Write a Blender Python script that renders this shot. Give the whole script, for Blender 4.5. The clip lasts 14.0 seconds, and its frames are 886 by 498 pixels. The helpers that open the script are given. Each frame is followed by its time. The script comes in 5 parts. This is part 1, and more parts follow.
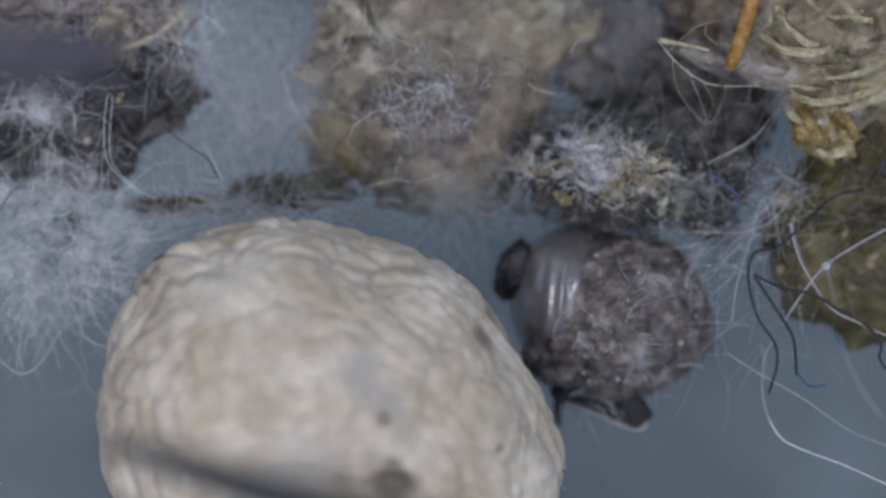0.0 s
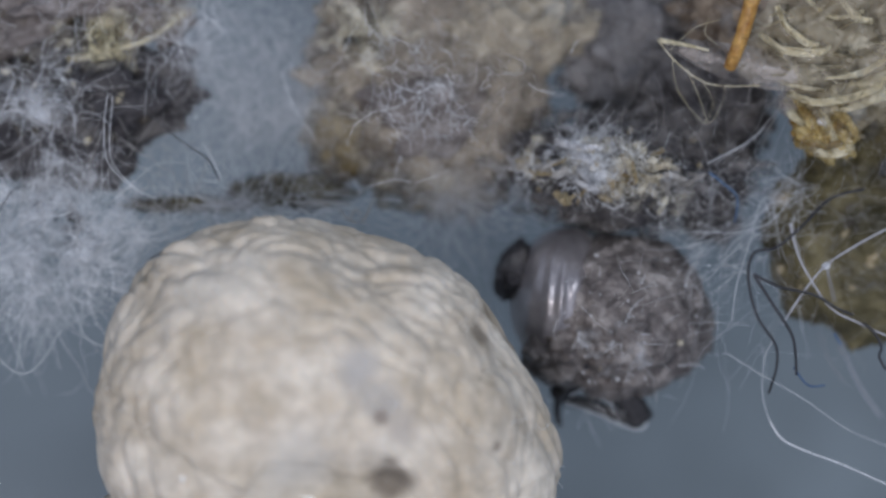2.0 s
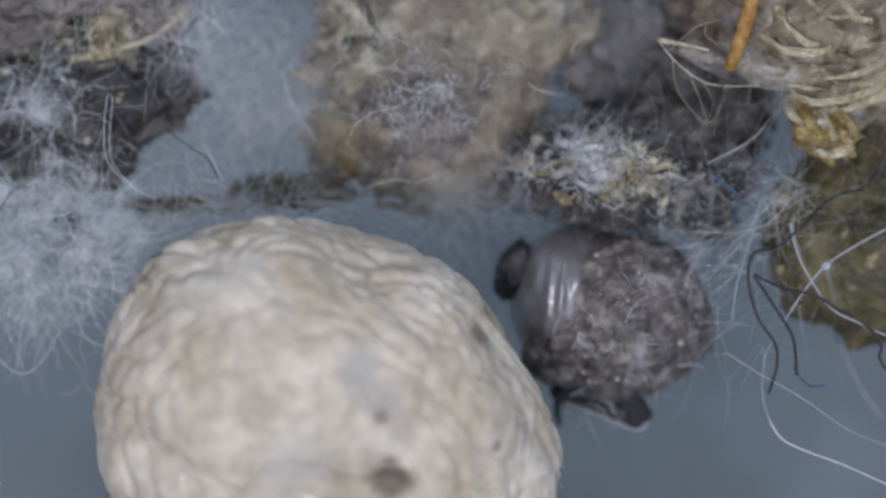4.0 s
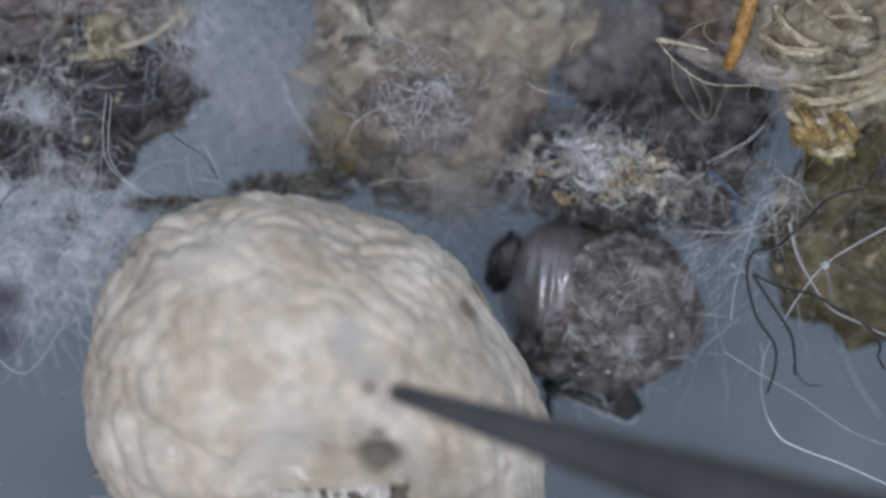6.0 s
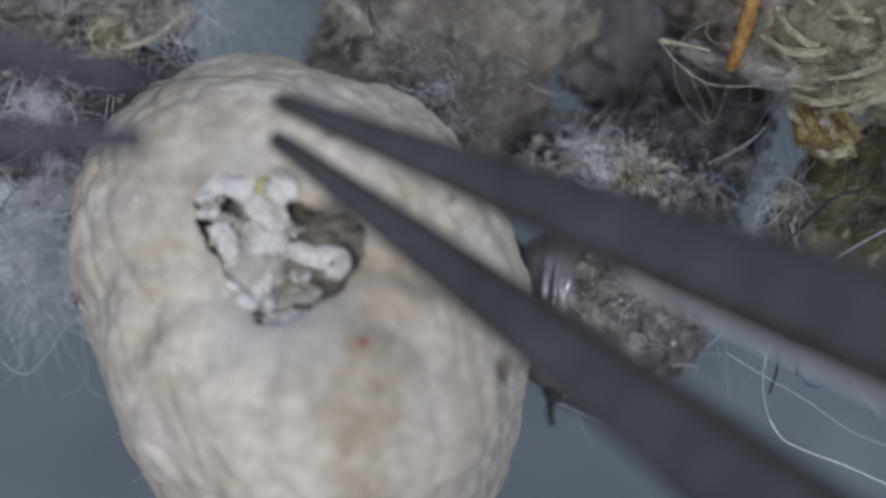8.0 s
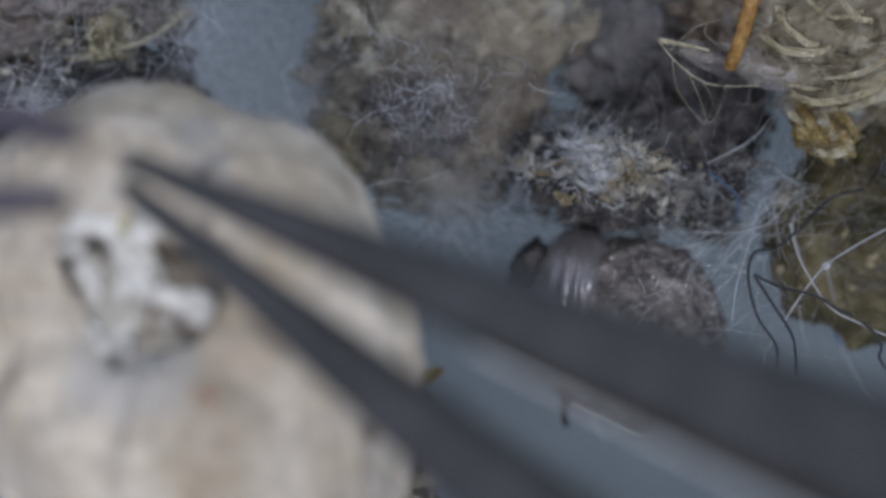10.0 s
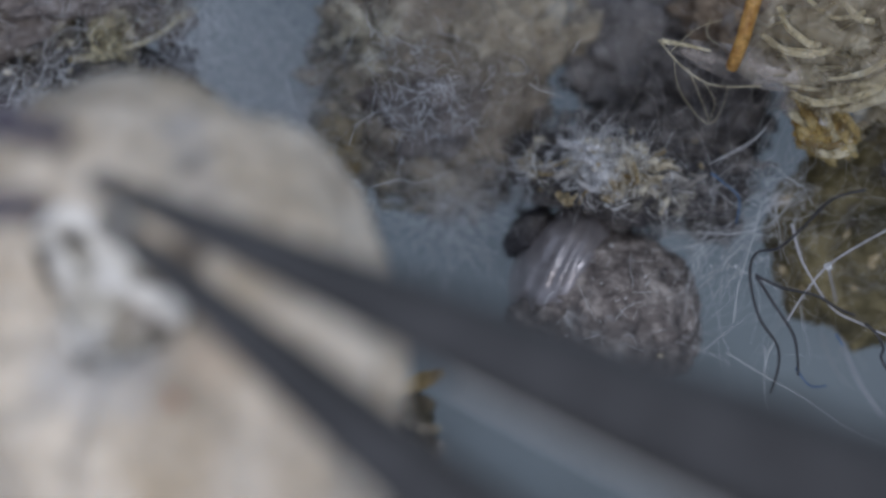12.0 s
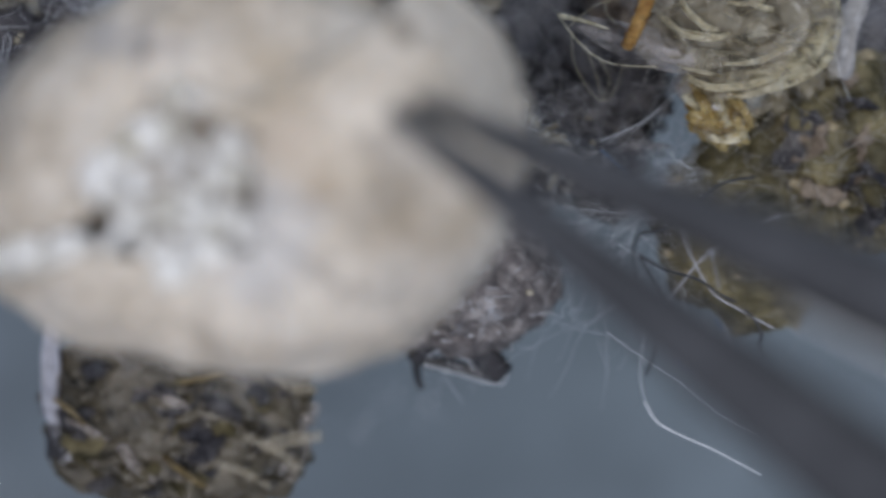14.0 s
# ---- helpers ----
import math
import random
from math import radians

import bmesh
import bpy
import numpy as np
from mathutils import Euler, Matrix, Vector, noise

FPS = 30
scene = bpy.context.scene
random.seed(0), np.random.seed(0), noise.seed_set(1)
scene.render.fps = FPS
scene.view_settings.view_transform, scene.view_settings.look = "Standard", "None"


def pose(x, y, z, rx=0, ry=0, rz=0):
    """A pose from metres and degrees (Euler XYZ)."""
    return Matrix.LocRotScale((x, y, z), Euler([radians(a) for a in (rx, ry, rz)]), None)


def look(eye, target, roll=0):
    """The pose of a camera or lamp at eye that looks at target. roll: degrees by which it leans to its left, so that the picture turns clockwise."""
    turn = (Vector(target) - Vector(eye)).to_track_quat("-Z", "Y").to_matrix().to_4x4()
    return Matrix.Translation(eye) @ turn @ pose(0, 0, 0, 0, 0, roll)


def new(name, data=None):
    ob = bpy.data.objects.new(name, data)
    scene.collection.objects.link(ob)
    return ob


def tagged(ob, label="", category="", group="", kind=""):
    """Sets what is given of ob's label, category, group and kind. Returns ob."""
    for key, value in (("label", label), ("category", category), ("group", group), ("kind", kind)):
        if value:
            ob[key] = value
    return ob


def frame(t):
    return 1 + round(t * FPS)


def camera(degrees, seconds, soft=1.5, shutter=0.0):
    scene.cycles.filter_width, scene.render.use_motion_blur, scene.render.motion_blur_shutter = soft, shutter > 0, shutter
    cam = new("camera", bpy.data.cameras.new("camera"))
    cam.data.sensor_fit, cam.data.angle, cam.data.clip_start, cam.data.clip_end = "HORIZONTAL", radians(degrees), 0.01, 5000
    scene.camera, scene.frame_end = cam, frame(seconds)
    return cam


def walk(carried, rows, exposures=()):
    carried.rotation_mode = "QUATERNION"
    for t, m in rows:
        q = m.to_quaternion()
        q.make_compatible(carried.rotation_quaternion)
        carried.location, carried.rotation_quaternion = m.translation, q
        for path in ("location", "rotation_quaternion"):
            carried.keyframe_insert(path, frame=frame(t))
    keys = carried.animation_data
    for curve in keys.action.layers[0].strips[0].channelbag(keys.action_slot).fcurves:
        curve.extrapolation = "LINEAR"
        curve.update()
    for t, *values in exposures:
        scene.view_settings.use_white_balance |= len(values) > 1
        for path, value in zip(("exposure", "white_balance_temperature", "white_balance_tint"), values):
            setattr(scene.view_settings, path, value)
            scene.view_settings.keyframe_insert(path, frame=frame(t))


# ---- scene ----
# A microscope looks straight down into a dish of silk-wrapped insect debris while tweezers
# tear open a papery spider egg sac about six millimetres wide. Lengths are in millimetres
# and turned into metres where meshes and poses are made.
MM = 0.001
LENS_H = 90.0            # lens above the dish
GRAIN = 12.0 / 1568.0    # millimetres of dish per unit of the plan's grid (1568 x 882, y down)

cam = camera(2 * math.degrees(math.atan(6.0 / LENS_H)), 14.0, 2.9, 0.5)
cam.data.dof.use_dof = True
cam.data.dof.focus_distance = (LENS_H - 2.9) * MM
cam.data.dof.aperture_fstop = 74.0

# seconds, the lens's shift over the dish in grid units (right, down), its turn in degrees
SLIDE = [(0.0, 0, 0, 0), (5.5, 0, 0, 0), (6.0, 2, 1, 0), (6.5, 4, 2, 0), (7.0, 0, 0, 0), (7.5, -3, -1, 0),
         (8.5, 0, 0, 0), (10.8, 0, 0, 0), (12.0, -3, -1, 0), (12.9, -8, -5, 0), (13.1, -9, -6, 0), (13.3, -8, -6, 0),
         (13.4, 6, 2, 0.2), (13.5, 30, 14, 0.6), (13.6, 50, 20, 1.0), (13.7, 78, 31, 1.5), (13.8, 115, 38, 2.2),
         (13.9, 156, 47, 3.0), (14.0, 198, 55, 3.7)]
walk(cam, [(t, pose(dx * GRAIN * MM, -dy * GRAIN * MM, LENS_H * MM, 0, 0, turn)) for t, dx, dy, turn in SLIDE],
     [(0.0, -0.10), (0.4, 0.0), (2.5, 0.06), (6.0, 0.07), (7.2, -0.08), (8.5, -0.13), (11.0, -0.10), (12.5, -0.08), (13.3, 0.0), (14.0, 0.03)])


def slide_at(t):
    for (t0, *a), (t1, *b) in zip(SLIDE, SLIDE[1:]):
        if t <= t1:
            f = (t - t0) / (t1 - t0)
            return [p + (q - p) * f for p, q in zip(a, b)]
    return SLIDE[-1][1:]


def at(t, gx, gy, z):
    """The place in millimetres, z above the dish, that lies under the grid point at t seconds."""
    dx, dy, turn = slide_at(t)
    s = GRAIN * (LENS_H - z) / LENS_H
    x, y, a = (gx - 784) * s, (441 - gy) * s, radians(turn)
    return Vector((dx * GRAIN + x * math.cos(a) - y * math.sin(a), -dy * GRAIN + x * math.sin(a) + y * math.cos(a), z))


def spot(gx, gy, z=0.0):
    return at(0.0, gx, gy, z)


# ---- light: a dim room and the microscope's two diffuse lamps beside the lens ----
world = bpy.data.worlds.new("room")
scene.world = world
world.use_nodes = True
world.node_tree.nodes["Background"].inputs[0].default_value = (0.74, 0.88, 1.18, 1)
world.node_tree.nodes["Background"].inputs[1].default_value = 0.34


def lamp(name, eye, target, size, watts, colour):
    data = bpy.data.lights.new(name, "AREA")
    data.shape, data.size, data.energy, data.color = "DISK", size * MM, watts, colour
    ob = new(name, data)
    ob.matrix_world = look(Vector(eye) * MM, Vector(target) * MM)
    return ob


lamp("lamp_key", (-20, -30, 112), (0, 0, 2), 40, 0.054, (1.0, 0.972, 1.02))
lamp("lamp_side", (42, 32, 100), (0, 0, 2), 36, 0.033, (0.92, 0.97, 1.08))


# ---- materials ----
def links_of(name):
    m = bpy.data.materials.new(name)
    m.use_nodes = True
    nt = m.node_tree
    return m, nt, nt.nodes["Principled BSDF"]


def surface(name, dark, light, size=0.6, rough=0.7, bump=0.02, third=None, metal=0.0, clear=0.0, spread=0.18,
            spec=0.3, fine=0.08, glow_through=0.0, lace=None):
    """A surface of two or three mottled colours. size: of its large patches, in mm; fine: of its grain;
    lace: the size, the two thresholds and the density of a gauzy skin with gaps."""
    m, nt, b = links_of(name)
    co = nt.nodes.new("ShaderNodeTexCoord")
    big = nt.nodes.new("ShaderNodeTexNoise")
    big.inputs["Scale"].default_value, big.inputs["Detail"].default_value = 1000 / size, 6
    big.inputs["Roughness"].default_value = 0.62
    small = nt.nodes.new("ShaderNodeTexNoise")
    small.inputs["Scale"].default_value, small.inputs["Detail"].default_value = 1000 / fine, 4
    for n in (big, small):
        nt.links.new(co.outputs["Object"], n.inputs["Vector"])
    ramp = nt.nodes.new("ShaderNodeValToRGB")
    ramp.color_ramp.elements[0].position, ramp.color_ramp.elements[0].color = 0.5 - spread, (*dark, 1)
    ramp.color_ramp.elements[1].position, ramp.color_ramp.elements[1].color = 0.5 + spread, (*light, 1)
    if third:
        e = ramp.color_ramp.elements.new(0.5)
        e.color = (*third, 1)
    nt.links.new(big.outputs["Fac"], ramp.inputs["Fac"])
    mix = nt.nodes.new("ShaderNodeMix")
    mix.data_type, mix.blend_type = "RGBA", "MULTIPLY"
    mix.inputs["Factor"].default_value = 0.45
    nt.links.new(ramp.outputs["Color"], mix.inputs["A"])
    tone = nt.nodes.new("ShaderNodeValToRGB")
    tone.color_ramp.elements[0].position, tone.color_ramp.elements[0].color = 0.3, (0.55, 0.55, 0.55, 1)
    tone.color_ramp.elements[1].position, tone.color_ramp.elements[1].color = 0.65, (1.15, 1.15, 1.15, 1)
    nt.links.new(small.outputs["Fac"], tone.inputs["Fac"])
    nt.links.new(tone.outputs["Color"], mix.inputs["B"])
    nt.links.new(mix.outputs["Result"], b.inputs["Base Color"])
    add = nt.nodes.new("ShaderNodeMath")
    add.operation = "ADD"
    nt.links.new(big.outputs["Fac"], add.inputs[0])
    nt.links.new(small.outputs["Fac"], add.inputs[1])
    bm = nt.nodes.new("ShaderNodeBump")
    bm.inputs["Distance"].default_value, bm.inputs["Strength"].default_value = bump * MM, 0.8
    nt.links.new(add.outputs[0], bm.inputs["Height"])
    nt.links.new(bm.outputs["Normal"], b.inputs["Normal"])
    b.inputs["Roughness"].default_value, b.inputs["Metallic"].default_value = rough, metal
    b.inputs["Specular IOR Level"].default_value = spec
    out, last = nt.nodes["Material Output"], b.outputs[0]
    if glow_through:
        tr, ms = nt.nodes.new("ShaderNodeBsdfTranslucent"), nt.nodes.new("ShaderNodeMixShader")
        nt.links.new(mix.outputs["Result"], tr.inputs["Color"])
        ms.inputs[0].default_value = glow_through
        nt.links.new(b.outputs[0], ms.inputs[1])
        nt.links.new(tr.outputs[0], ms.inputs[2])
        last = ms.outputs[0]
    if clear or lace:
        tp, ms = nt.nodes.new("ShaderNodeBsdfTransparent"), nt.nodes.new("ShaderNodeMixShader")
        ms.inputs[0].default_value = 1.0 - clear
        nt.links.new(tp.outputs[0], ms.inputs[1])
        nt.links.new(last, ms.inputs[2])
        last = ms.outputs[0]
        if lace:
            gaps, ease = nt.nodes.new("ShaderNodeTexNoise"), nt.nodes.new("ShaderNodeMapRange")
            gaps.inputs["Scale"].default_value, gaps.inputs["Detail"].default_value = 1000 / lace[0], 7
            gaps.inputs["Roughness"].default_value, gaps.inputs["Distortion"].default_value = 0.66, 0.9
            ease.interpolation_type = "SMOOTHSTEP"
            for key, value in (("From Min", lace[1]), ("From Max", lace[2]), ("To Min", 0.0), ("To Max", lace[3])):
                ease.inputs[key].default_value = value
            nt.links.new(co.outputs["Object"], gaps.inputs["Vector"])
            nt.links.new(gaps.outputs["Fac"], ease.inputs["Value"])
            nt.links.new(ease.outputs["Result"], ms.inputs[0])
    nt.links.new(last, out.inputs["Surface"])
    return m


DISH = surface("backing_card", (0.146, 0.178, 0.194), (0.200, 0.235, 0.257), 14.0, 0.8, 0.01, spec=0.15, fine=1.5)


def clear_pane():
    m, nt, b = links_of("clear_glass")
    clear, shine, mix = nt.nodes.new("ShaderNodeBsdfTransparent"), nt.nodes.new("ShaderNodeBsdfGlossy"), nt.nodes.new("ShaderNodeMixShader")
    shine.inputs["Roughness"].default_value = 0.08
    mix.inputs[0].default_value = 0.035
    nt.links.new(clear.outputs[0], mix.inputs[1])
    nt.links.new(shine.outputs[0], mix.inputs[2])
    nt.links.new(mix.outputs[0], nt.nodes["Material Output"].inputs["Surface"])
    return m


GLASS = clear_pane()
SAC = surface("sac_paper", (0.51, 0.43, 0.325), (0.71, 0.64, 0.54), 1.2, 0.85, 0.012, third=(0.62, 0.545, 0.445), spread=0.13, spec=0.12, fine=0.22)
SAC.node_tree.nodes["Principled BSDF"].inputs["Subsurface Weight"].default_value = 0.12
SAC.node_tree.nodes["Principled BSDF"].inputs["Subsurface Radius"].default_value = (1.0, 0.75, 0.55)
SAC.node_tree.nodes["Principled BSDF"].inputs["Subsurface Scale"].default_value = 0.25 * MM


def stain_and_shade(material, spots):
    """Soft-edged stains and painted shade on a thing's own surface: place in mm, radius, colour."""
    nt = material.node_tree
    b = nt.nodes["Principled BSDF"]
    co = nt.nodes.new("ShaderNodeTexCoord")
    ripple = nt.nodes.new("ShaderNodeTexNoise")
    ripple.inputs["Scale"].default_value, ripple.inputs["Detail"].default_value = 1800, 4
    nt.links.new(co.outputs["Object"], ripple.inputs["Vector"])
    last = b.inputs["Base Color"].links[0].from_socket
    for place, radius, colour, amount in spots:
        far = nt.nodes.new("ShaderNodeVectorMath")
        far.operation = "DISTANCE"
        far.inputs[1].default_value = Vector(place) * MM
        nt.links.new(co.outputs["Object"], far.inputs[0])
        wob = nt.nodes.new("ShaderNodeMath")
        wob.operation, wob.inputs[1].default_value = "MULTIPLY_ADD", radius * 1.2 * MM
        nt.links.new(ripple.outputs["Fac"], wob.inputs[0])
        nt.links.new(far.outputs["Value"], wob.inputs[2])
        ease = nt.nodes.new("ShaderNodeMapRange")
        ease.interpolation_type = "SMOOTHSTEP"
        for key, value in (("From Min", radius * 0.9 * MM), ("From Max", radius * 1.75 * MM), ("To Min", amount), ("To Max", 0.0)):
            ease.inputs[key].default_value = value
        nt.links.new(wob.outputs[0], ease.inputs["Value"])
        mix = nt.nodes.new("ShaderNodeMix")
        mix.data_type = "RGBA"
        mix.inputs["B"].default_value = (*colour, 1)
        nt.links.new(ease.outputs["Result"], mix.inputs["Factor"])
        nt.links.new(last, mix.inputs["A"])
        last = mix.outputs["Result"]
    nt.links.new(last, b.inputs["Base Color"])


SAC_MASS = surface("sac_mass", (0.20, 0.17, 0.135), (0.39, 0.345, 0.285), 0.5, 0.8, 0.03, spec=0.2)
SAC_IN = surface("sac_lining", (0.50, 0.48, 0.44), (0.68, 0.66, 0.62), 0.5, 0.7, 0.03, spec=0.2)
FLAKE = surface("flake_skin", (0.86, 0.84, 0.78), (0.96, 0.95, 0.92), 0.4, 0.4, 0.003, spec=0.4, glow_through=0.08)
FLAKE_CREAM = surface("flake_skin_cream", (0.74, 0.70, 0.60), (0.88, 0.86, 0.79), 0.4, 0.5, 0.01, glow_through=0.35)
YOLK = surface("dried_yolk", (0.62, 0.53, 0.22), (0.78, 0.72, 0.42), 0.3, 0.45, 0.01)
RED = surface("red_speck", (0.45, 0.07, 0.12), (0.60, 0.16, 0.20), 0.1, 0.5, 0.01)
SILK = surface("silk", (0.82, 0.84, 0.87), (0.93, 0.94, 0.96), 0.5, 0.35, 0.0, spec=0.5, glow_through=0.2)
SILK_DIM = surface("dusty_silk", (0.46, 0.44, 0.42), (0.70, 0.68, 0.66), 0.4, 0.5, 0.0, spec=0.4, glow_through=0.3)
SILK_BLUE = surface("blue_fibre", (0.05, 0.10, 0.20), (0.10, 0.18, 0.30), 0.4, 0.4, 0.0)
FIBRE = surface("pale_textile", (0.50, 0.50, 0.55), (0.70, 0.70, 0.75), 0.4, 0.5, 0.0, spec=0.4, glow_through=0.2)
BLACK_HAIR = surface("black_fibre", (0.006, 0.007, 0.010), (0.02, 0.02, 0.03), 0.3, 0.35, 0.0, spec=0.5)
WOOL = surface("brown_wool", (0.20, 0.165, 0.125), (0.54, 0.475, 0.385), 0.9, 0.9, 0.02, third=(0.37, 0.32, 0.26), fine=0.3)
WOOL_PALE = surface("tan_wool", (0.17, 0.14, 0.10), (0.47, 0.41, 0.32), 0.9, 0.9, 0.04, third=(0.42, 0.36, 0.28), fine=0.12)
WOOL_GREY = surface("grey_wool", (0.10, 0.085, 0.08), (0.36, 0.33, 0.32), 0.5, 0.9, 0.05, third=(0.20, 0.175, 0.165), fine=0.1)
WISP_WOOL = surface("wool_wisps", (0.22, 0.18, 0.135), (0.56, 0.49, 0.40), 0.8, 0.9, 0.03, third=(0.40, 0.345, 0.28), fine=0.2, lace=(0.9, 0.36, 0.66, 0.7))
WISP_TAN = surface("tan_wisps", (0.32, 0.27, 0.19), (0.68, 0.61, 0.49), 0.7, 0.9, 0.03, third=(0.50, 0.44, 0.34), fine=0.2, lace=(0.8, 0.36, 0.64, 0.75))
WISP_DARK = surface("dark_wisps", (0.09, 0.085, 0.088), (0.32, 0.30, 0.29), 0.5, 0.8, 0.02, fine=0.1, lace=(0.6, 0.42, 0.68, 0.7))
WISP_CREAM = surface("cream_wisps", (0.56, 0.50, 0.36), (0.90, 0.86, 0.74), 0.3, 0.8, 0.0, fine=0.08, glow_through=0.2, lace=(0.40, 0.46, 0.70, 0.7))
WISP_SILK = surface("silk_wisps", (0.74, 0.76, 0.80), (0.92, 0.94, 0.97), 0.3, 0.6, 0.0, fine=0.08, glow_through=0.3, lace=(0.55, 0.46, 0.74, 0.6))
WOOL_YELLOW = surface("ochre_wool", (0.13, 0.09, 0.04), (0.40, 0.32, 0.19), 0.7, 0.85, 0.08, third=(0.26, 0.20, 0.10), fine=0.12)
DARK = surface("dark_crust", (0.022, 0.022, 0.028), (0.15, 0.14, 0.135), 0.5, 0.55, 0.08, third=(0.06, 0.056, 0.06), fine=0.1)
DARK_GREY = surface("grey_crust", (0.06, 0.06, 0.066), (0.24, 0.23, 0.23), 0.9, 0.8, 0.02, third=(0.135, 0.13, 0.133), fine=0.2)
SHELL = surface("dark_shell", (0.055, 0.047, 0.045), (0.38, 0.345, 0.325), 0.30, 0.40, 0.05, third=(0.165, 0.143, 0.135), spec=0.5, fine=0.05)
LEG = surface("leg_chitin", (0.010, 0.009, 0.010), (0.05, 0.045, 0.045), 0.3, 0.22, 0.01, spec=0.6)
WING = surface("wing_case", (0.27, 0.25, 0.255), (0.48, 0.45, 0.465), 0.9, 0.33, 0.004, metal=0.6, spec=0.8, fine=0.3)
HUSK = surface("husk_skin", (0.30, 0.22, 0.13), (0.74, 0.65, 0.46), 0.4, 0.25, 0.015, spec=0.6, glow_through=0.25, lace=(0.5, 0.46, 0.74, 0.32))
HUSK_FILM = surface("husk_film", (0.52, 0.43, 0.28), (0.86, 0.79, 0.62), 0.5, 0.14, 0.006, spec=1.0, clear=0.80, glow_through=0.2, fine=0.15)
HUSK_PLATE = surface("husk_plate", (0.52, 0.44, 0.26), (0.88, 0.82, 0.60), 0.3, 0.25, 0.02, spec=0.6, glow_through=0.2, lace=(0.3, 0.35, 0.62, 0.75))
HUSK_RIB = surface("husk_rib", (0.62, 0.54, 0.33), (0.92, 0.87, 0.70), 0.2, 0.3, 0.02, spec=0.5, glow_through=0.2, lace=(0.2, 0.28, 0.5, 0.9))
HUSK_FLAP = surface("husk_flap", (0.42, 0.36, 0.33), (0.72, 0.66, 0.60), 0.35, 0.22, 0.02, spec=0.6, glow_through=0.15, lace=(0.5, 0.34, 0.72, 0.8))
BROWN_RESIN = surface("brown_resin", (0.20, 0.10, 0.02), (0.46, 0.28, 0.07), 0.2, 0.12, 0.01, spec=0.7)
AMBER = surface("amber_resin", (0.40, 0.25, 0.06), (0.86, 0.72, 0.36), 0.22, 0.10, 0.012, spec=0.7, glow_through=0.3, lace=(0.3, 0.3, 0.6, 0.75))
ORANGE = surface("orange_chitin", (0.30, 0.12, 0.02), (0.70, 0.42, 0.13), 0.14, 0.22, 0.02, spec=0.5, fine=0.04, glow_through=0.2, lace=(0.25, 0.22, 0.42, 0.9))
BROWN_CRUST = surface("brown_crust", (0.09, 0.062, 0.042), (0.36, 0.29, 0.22), 0.6, 0.6, 0.05, third=(0.20, 0.155, 0.115), fine=0.1)
OLIVE = surface("olive_crust", (0.034, 0.030, 0.014), (0.25, 0.21, 0.11), 0.6, 0.5, 0.06, third=(0.105, 0.088, 0.042), fine=0.1)
MOSS = surface("mottled_crust", (0.014, 0.011, 0.007), (0.20, 0.17, 0.12), 0.55, 0.2, 0.08, third=(0.060, 0.046, 0.02), fine=0.1, spread=0.22, spec=0.8)
CRUMB_PALE = surface("pale_crumb", (0.42, 0.36, 0.24), (0.72, 0.68, 0.58), 0.2, 0.7, 0.03)
CRUMB_OCHRE = surface("ochre_crumb", (0.30, 0.23, 0.13), (0.58, 0.49, 0.32), 0.2, 0.6, 0.03)
CRUMB_WHITE = surface("white_crumb", (0.62, 0.62, 0.64), (0.86, 0.86, 0.88), 0.2, 0.6, 0.03)
CRUMB_DARK = surface("dark_crumb", (0.02, 0.018, 0.015), (0.10, 0.085, 0.07), 0.2, 0.6, 0.03)
STEEL = surface("dark_steel", (0.140, 0.132, 0.127), (0.208, 0.199, 0.193), 1.6, 0.30, 0.002, metal=0.85, spec=0.5, fine=0.6)
# pale colour of the glint painted along the tweezers' flank
STEEL_GLINT = surface("glint_steel", (0.74, 0.74, 0.73), (0.86, 0.86, 0.85), 2.0, 0.5, 0.002, metal=0.1, spec=0.6, fine=0.5)
STEEL_LIGHT = surface("worn_steel", (0.085, 0.075, 0.10), (0.14, 0.125, 0.15), 2.0, 0.36, 0.002, metal=0.6, spec=0.5, fine=0.5)


# ---- mesh helpers ----
class Shape:
    """Vertices in millimetres and faces, gathered piece by piece."""

    def __init__(self):
        self.v, self.f = [], []

    def add(self, verts, faces):
        n = len(self.v)
        self.v.extend(verts)
        self.f.extend([tuple(i + n for i in f) for f in faces])

    def tube(self, pts, r0, r1=None, sides=3):
        r1 = r0 if r1 is None else r1
        n, verts, faces = len(pts), [], []
        for i, p in enumerate(pts):
            d = (pts[min(i + 1, n - 1)] - pts[max(i - 1, 0)]).normalized()
            u = d.cross(Vector((0.31, 0.17, 0.93))).normalized()
            w = d.cross(u)
            r = r0 + (r1 - r0) * i / max(n - 1, 1)
            verts += [p + (u * math.cos(a) + w * math.sin(a)) * r for a in (2 * math.pi * k / sides for k in range(sides))]
        for i in range(n - 1):
            for k in range(sides):
                j = (k + 1) % sides
                faces.append((i * sides + k, i * sides + j, (i + 1) * sides + j, (i + 1) * sides + k))
        faces += [tuple(range(sides))[::-1], tuple(range((n - 1) * sides, n * sides))]
        self.add(verts, faces)

    def mesh(self, name, smooth=True):
        me = bpy.data.meshes.new(name)
        me.from_pydata([(p[0] * MM, p[1] * MM, p[2] * MM) for p in self.v], [], self.f)
        if smooth:
            me.polygons.foreach_set("use_smooth", [True] * len(me.polygons))
        me.update()
        return me


def part(name, shape, material, parent, label="", smooth=True, kind=""):
    me = shape if isinstance(shape, bpy.types.Mesh) else shape.mesh(name, smooth)
    if not me.materials:
        me.materials.append(material)
    ob = new(name, me)
    ob.parent = parent
    return tagged(ob, label=label, kind=kind)


